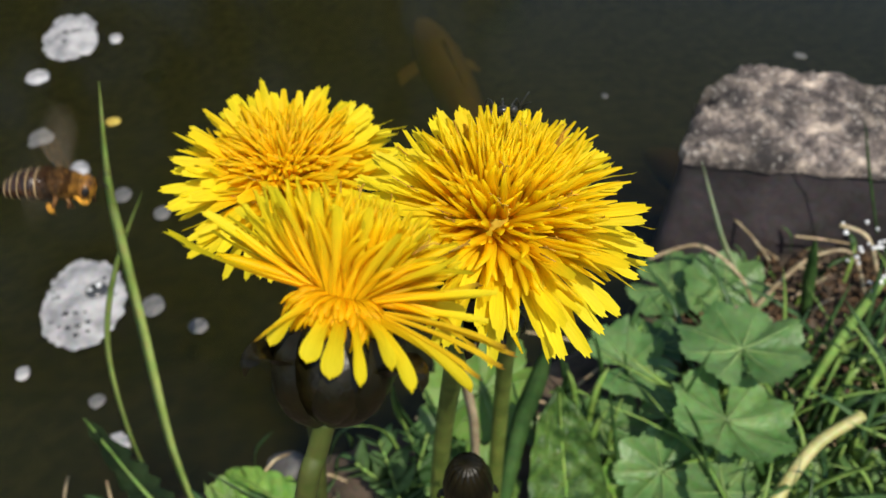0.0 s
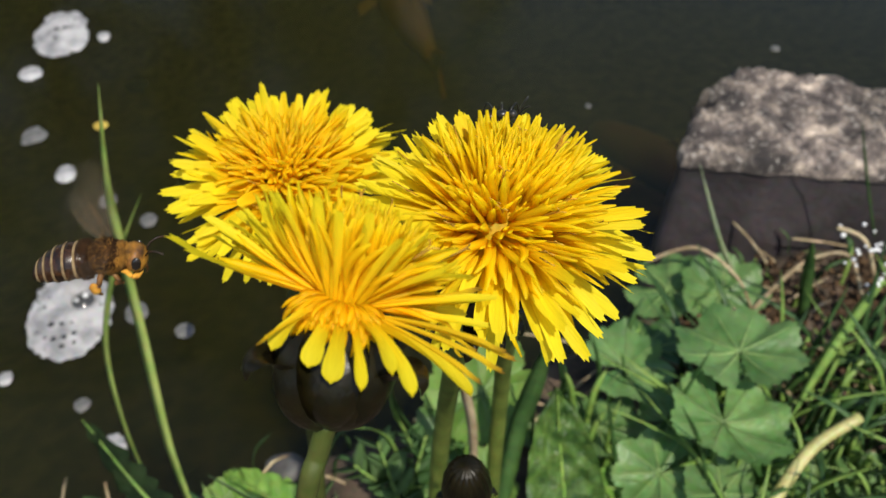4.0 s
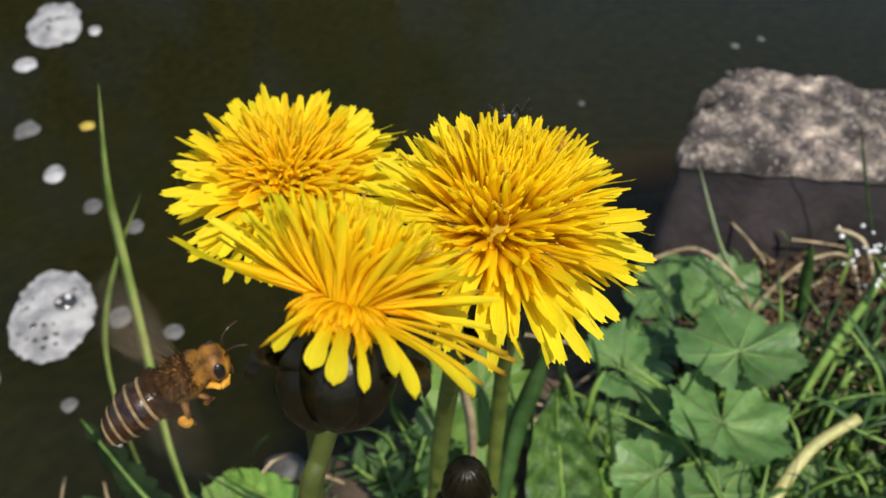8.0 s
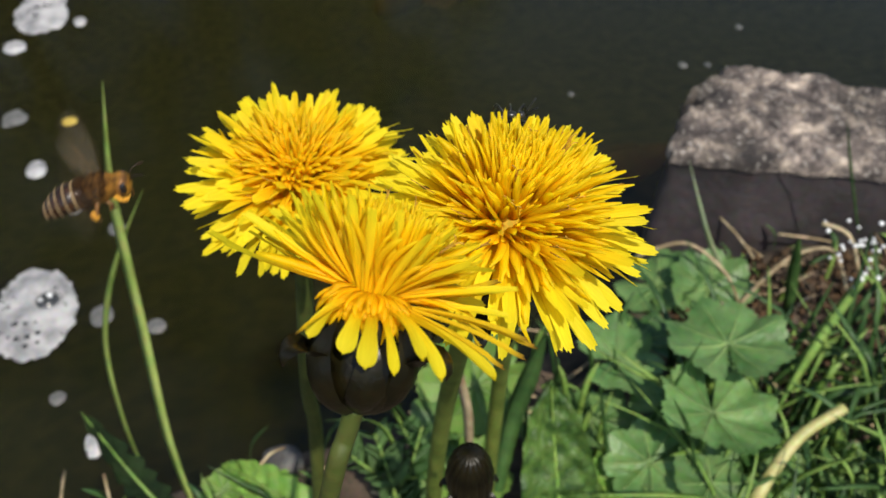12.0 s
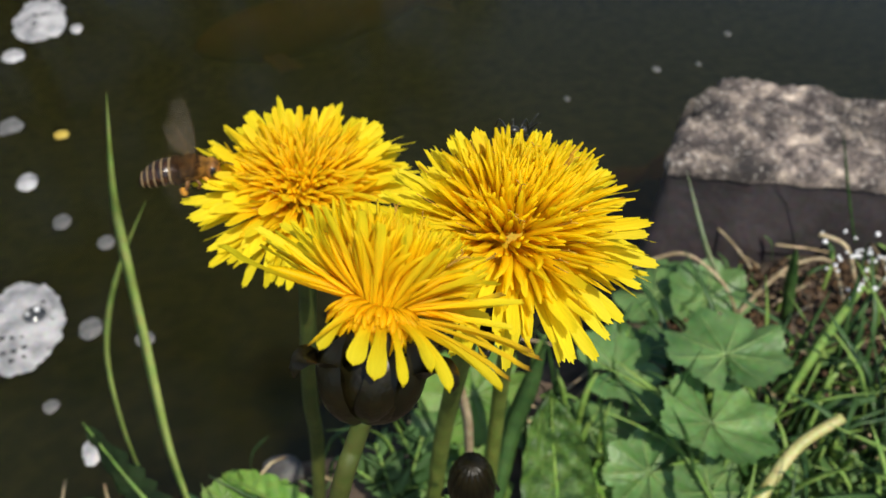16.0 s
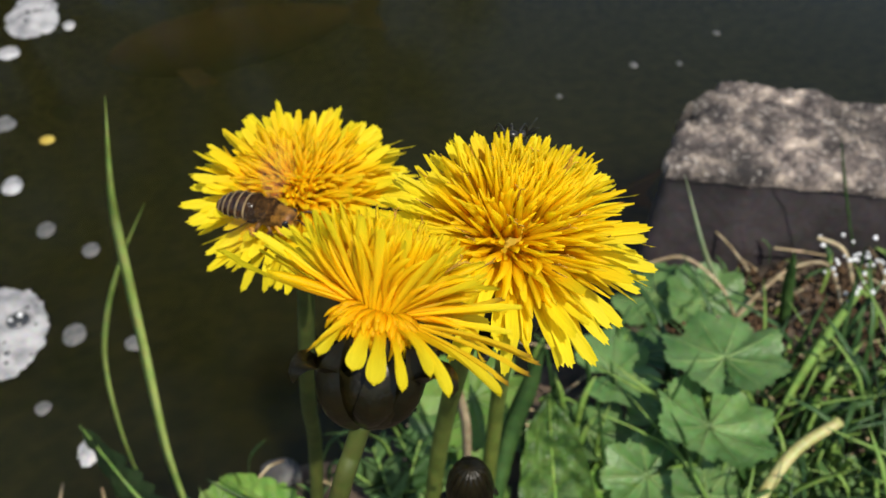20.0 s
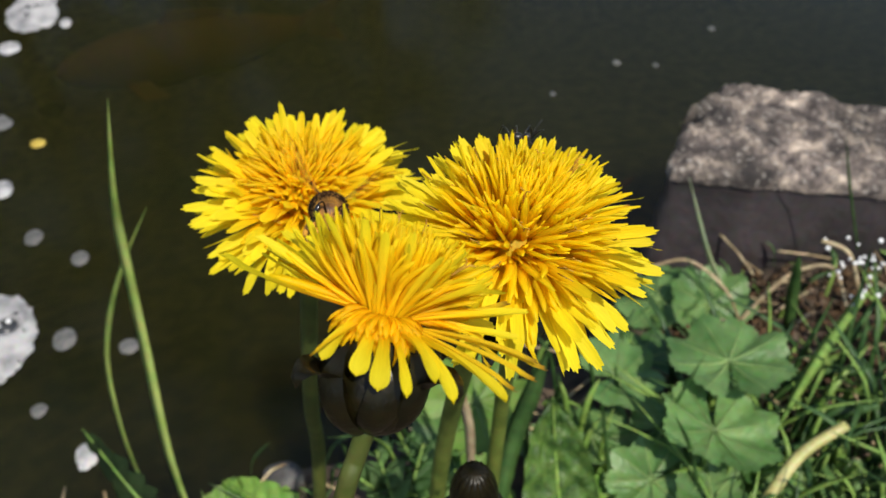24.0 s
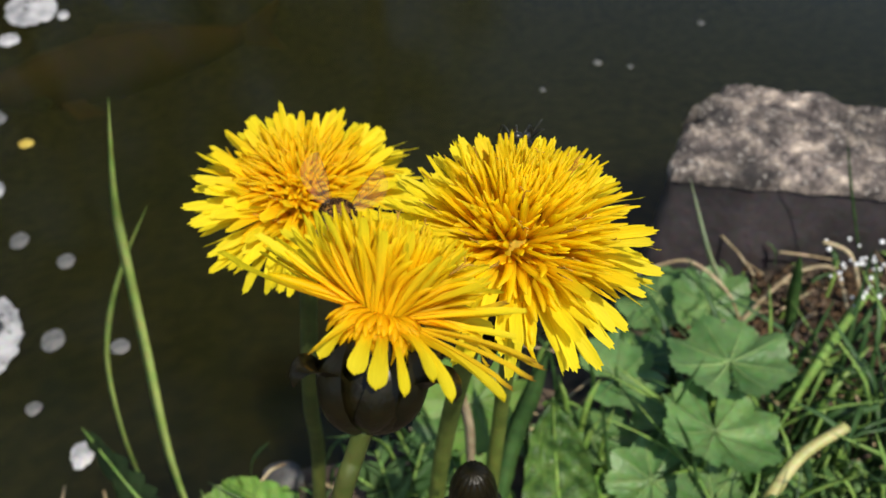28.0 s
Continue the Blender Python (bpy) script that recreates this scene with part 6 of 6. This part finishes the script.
# ---------------------------------------------------------------- what moves
BEE_TRACK = [  # seconds, place, heading, and the roll where it leans over
    (0, -0.0590, 0.0982, 0.2553, 0.99, 0.04, -0.13),
    (0.5, -0.0610, 0.1000, 0.2446, 0.99, 0.01, -0.16),
    (1, -0.0503, 0.0858, 0.2538, 0.99, 0.14, -0.03),
    (1.5, -0.0475, 0.0857, 0.2556, 0.99, 0.13, -0.04),
    (2, -0.0446, 0.0812, 0.2617, 0.99, 0.12, -0.05),
    (2.5, -0.0474, 0.0846, 0.2576, 0.99, 0.12, -0.05),
    (3, -0.0439, 0.0792, 0.2634, 0.99, 0.16, -0.02),
    (3.5, -0.0438, 0.0785, 0.2628, 0.99, 0.13, -0.04),
    (5.5, -0.0330, 0.0534, 0.2763, 0.97, 0.23, 0.06),
    (6, -0.0288, 0.0535, 0.2723, 0.92, 0.35, 0.18),
    (6.5, -0.0263, 0.0501, 0.2725, 0.88, 0.41, 0.24),
    (7, -0.0255, 0.0471, 0.2759, 0.86, 0.43, 0.26),
    (7.5, -0.0267, 0.0502, 0.2718, 0.86, 0.43, 0.26),
    (8, -0.0262, 0.0478, 0.2738, 0.86, 0.44, 0.27),
    (8.5, -0.0298, 0.0507, 0.2726, 0.79, 0.51, 0.35),
    (9, -0.0324, 0.0531, 0.2727, 0.80, 0.50, 0.33),
    (9.5, -0.0346, 0.0582, 0.2680, 0.82, 0.48, 0.32),
    (10, -0.0390, 0.0623, 0.2678, 0.69, 0.59, 0.42),
    (10.5, -0.0463, 0.0682, 0.2654, 0.74, 0.55, 0.38),
    (11, -0.0443, 0.0631, 0.2727, 0.89, 0.39, 0.23),
    (11.5, -0.0484, 0.0729, 0.2646, 0.92, 0.35, 0.19),
    (12, -0.0546, 0.0932, 0.2580, 0.96, 0.27, 0.12),
    (12.5, -0.0544, 0.1009, 0.2703, 0.95, 0.29, 0.14),
    (14.5, -0.0612, 0.1255, 0.2568, 0.97, 0.22, 0.08),
    (15, -0.0507, 0.1063, 0.2636, 0.99, 0.13, -0.01),
    (15.5, -0.0509, 0.1146, 0.2510, 0.99, 0.16, 0.01),
    (16, -0.0460, 0.1088, 0.2521, 0.99, 0.14, -0.00),
    (16.5, -0.0408, 0.1070, 0.2543, 0.99, 0.06, -0.10),
    (17, -0.0362, 0.1017, 0.2572, 0.99, -0.09, -0.10),
    (17.5, -0.0355, 0.1004, 0.2566, 0.97, -0.23, -0.10),
    (18, -0.0334, 0.0985, 0.2552, 0.92, -0.38, -0.10),
    (18.5, -0.0316, 0.0979, 0.2541, 0.96, -0.26, -0.10),
    (19, -0.0313, 0.0983, 0.2540, 0.93, -0.34, -0.10),
    (19.5, -0.0318, 0.0983, 0.2542, 0.93, -0.35, -0.10),
    (20, -0.0308, 0.0976, 0.2538, 0.94, -0.34, -0.10),
    (20.5, -0.0316, 0.0987, 0.2551, 0.78, -0.62, -0.09),
    (21, -0.0301, 0.1005, 0.2571, 0.59, -0.81, -0.08),
    (21.5, -0.0266, 0.1032, 0.2593, 0.49, -0.87, -0.08),
    (23.5, -0.0180, 0.0778, 0.2723, 0.13, -0.80, 0.58, -18),
    (24, -0.0172, 0.0776, 0.2721, 0.13, -0.80, 0.58, -18),
    (24.5, -0.0166, 0.0777, 0.2721, 0.12, -0.80, 0.58, -18),
    (25, -0.0158, 0.0773, 0.2719, 0.11, -0.80, 0.58, -18),
    (25.5, -0.0155, 0.0772, 0.2716, 0.11, -0.80, 0.58, -18),
    (26, -0.0152, 0.0772, 0.2717, 0.11, -0.80, 0.58, -18),
    (26.5, -0.0153, 0.0771, 0.2717, 0.11, -0.80, 0.58, -18),
    (27, -0.0159, 0.0771, 0.2713, 0.12, -0.80, 0.58, -18),
    (27.5, -0.0159, 0.0771, 0.2715, 0.12, -0.80, 0.58, -18),
    (28, -0.0160, 0.0771, 0.2712, 0.12, -0.80, 0.58, -18),
]


def wing_pose(kind, sgn, lift, sweep, twist):
    """Hinge place; lift above the level, sweep backwards and twist of the blade, in degrees."""
    m = Matrix.Translation(WINGS[kind, sgn]["hinge"]) @ Matrix.Rotation(radians(lift) * sgn, 4, "X") @ Matrix.Rotation(radians(sweep) * sgn, 4, "Z")
    if sgn < 0:
        m = m @ Matrix.Rotation(math.pi, 4, "X")
    return m @ Matrix.Rotation(-radians(twist) * sgn, 4, "Y")


def motions():
    rows = []
    for t, x, y, z, fx, fy, fz, *lean in BEE_TRACK:
        f = Vector((fx, fy, fz)).normalized()
        side = Vector((0, 0, 1)).cross(f).normalized()
        m = Matrix((f, side, f.cross(side))).transposed().to_4x4()
        rows.append((t, Matrix.Translation((x, y, z)) @ m @ Matrix.Rotation(radians(sum(lean)), 4, "X")))
    walk(BEE, rows)
    beat = []
    for k in range(28 * FPS + 1):
        t = k / FPS
        settle = min(1, max(0, (t - 20.5) / 0.6)) if t < 24.0 else 1
        swing = (0, 1, 0, -1)[k % 4] * (1 if t < 24.0 else 0)
        rest = min(1, max(0, (t - 24.0) / 0.7))
        shut = min(1, max(0, (t - 24.6) / 3.0))
        lift = (38 + 12 * settle) * (1 - rest) + rest * (48 + 14 * shut) + swing * (80 - 30 * settle)
        sweep = (6 + 16 * settle) * (1 - rest) + rest * (50 + 2 * shut)
        beat.append((t, lift, sweep, 15 + 60 * rest))
    for (kind, sgn), w in WINGS.items():
        walk(w, [(t, wing_pose(kind, sgn, lift * (1 if kind == "forewing" else 0.9) - (0 if kind == "forewing" else 4), sweep + (0 if kind == "forewing" else 16), twist)) for t, lift, sweep, twist in beat])
    for fish, track in CARP:
        rows = []
        for k, (t, x, y) in enumerate(track):
            a, b = track[max(0, k - 1)], track[min(len(track) - 1, k + 1)]
            rows.append((t, pose(x, y, -0.05, 0, 0, math.degrees(math.atan2(b[2] - a[2], b[1] - a[1])))))
        walk(fish, rows)
    for key, ob in FOAMS.items():
        track = FOAM_TRACKS[key]
        deep = -0.004 if key == "dark" else 0.0
        walk(ob, [(t, pose(x, y, deep, 0, 0, 0 if key in ("r1", "r2", "r3", "r4") else 17)) for t, x, y in track])


motions()
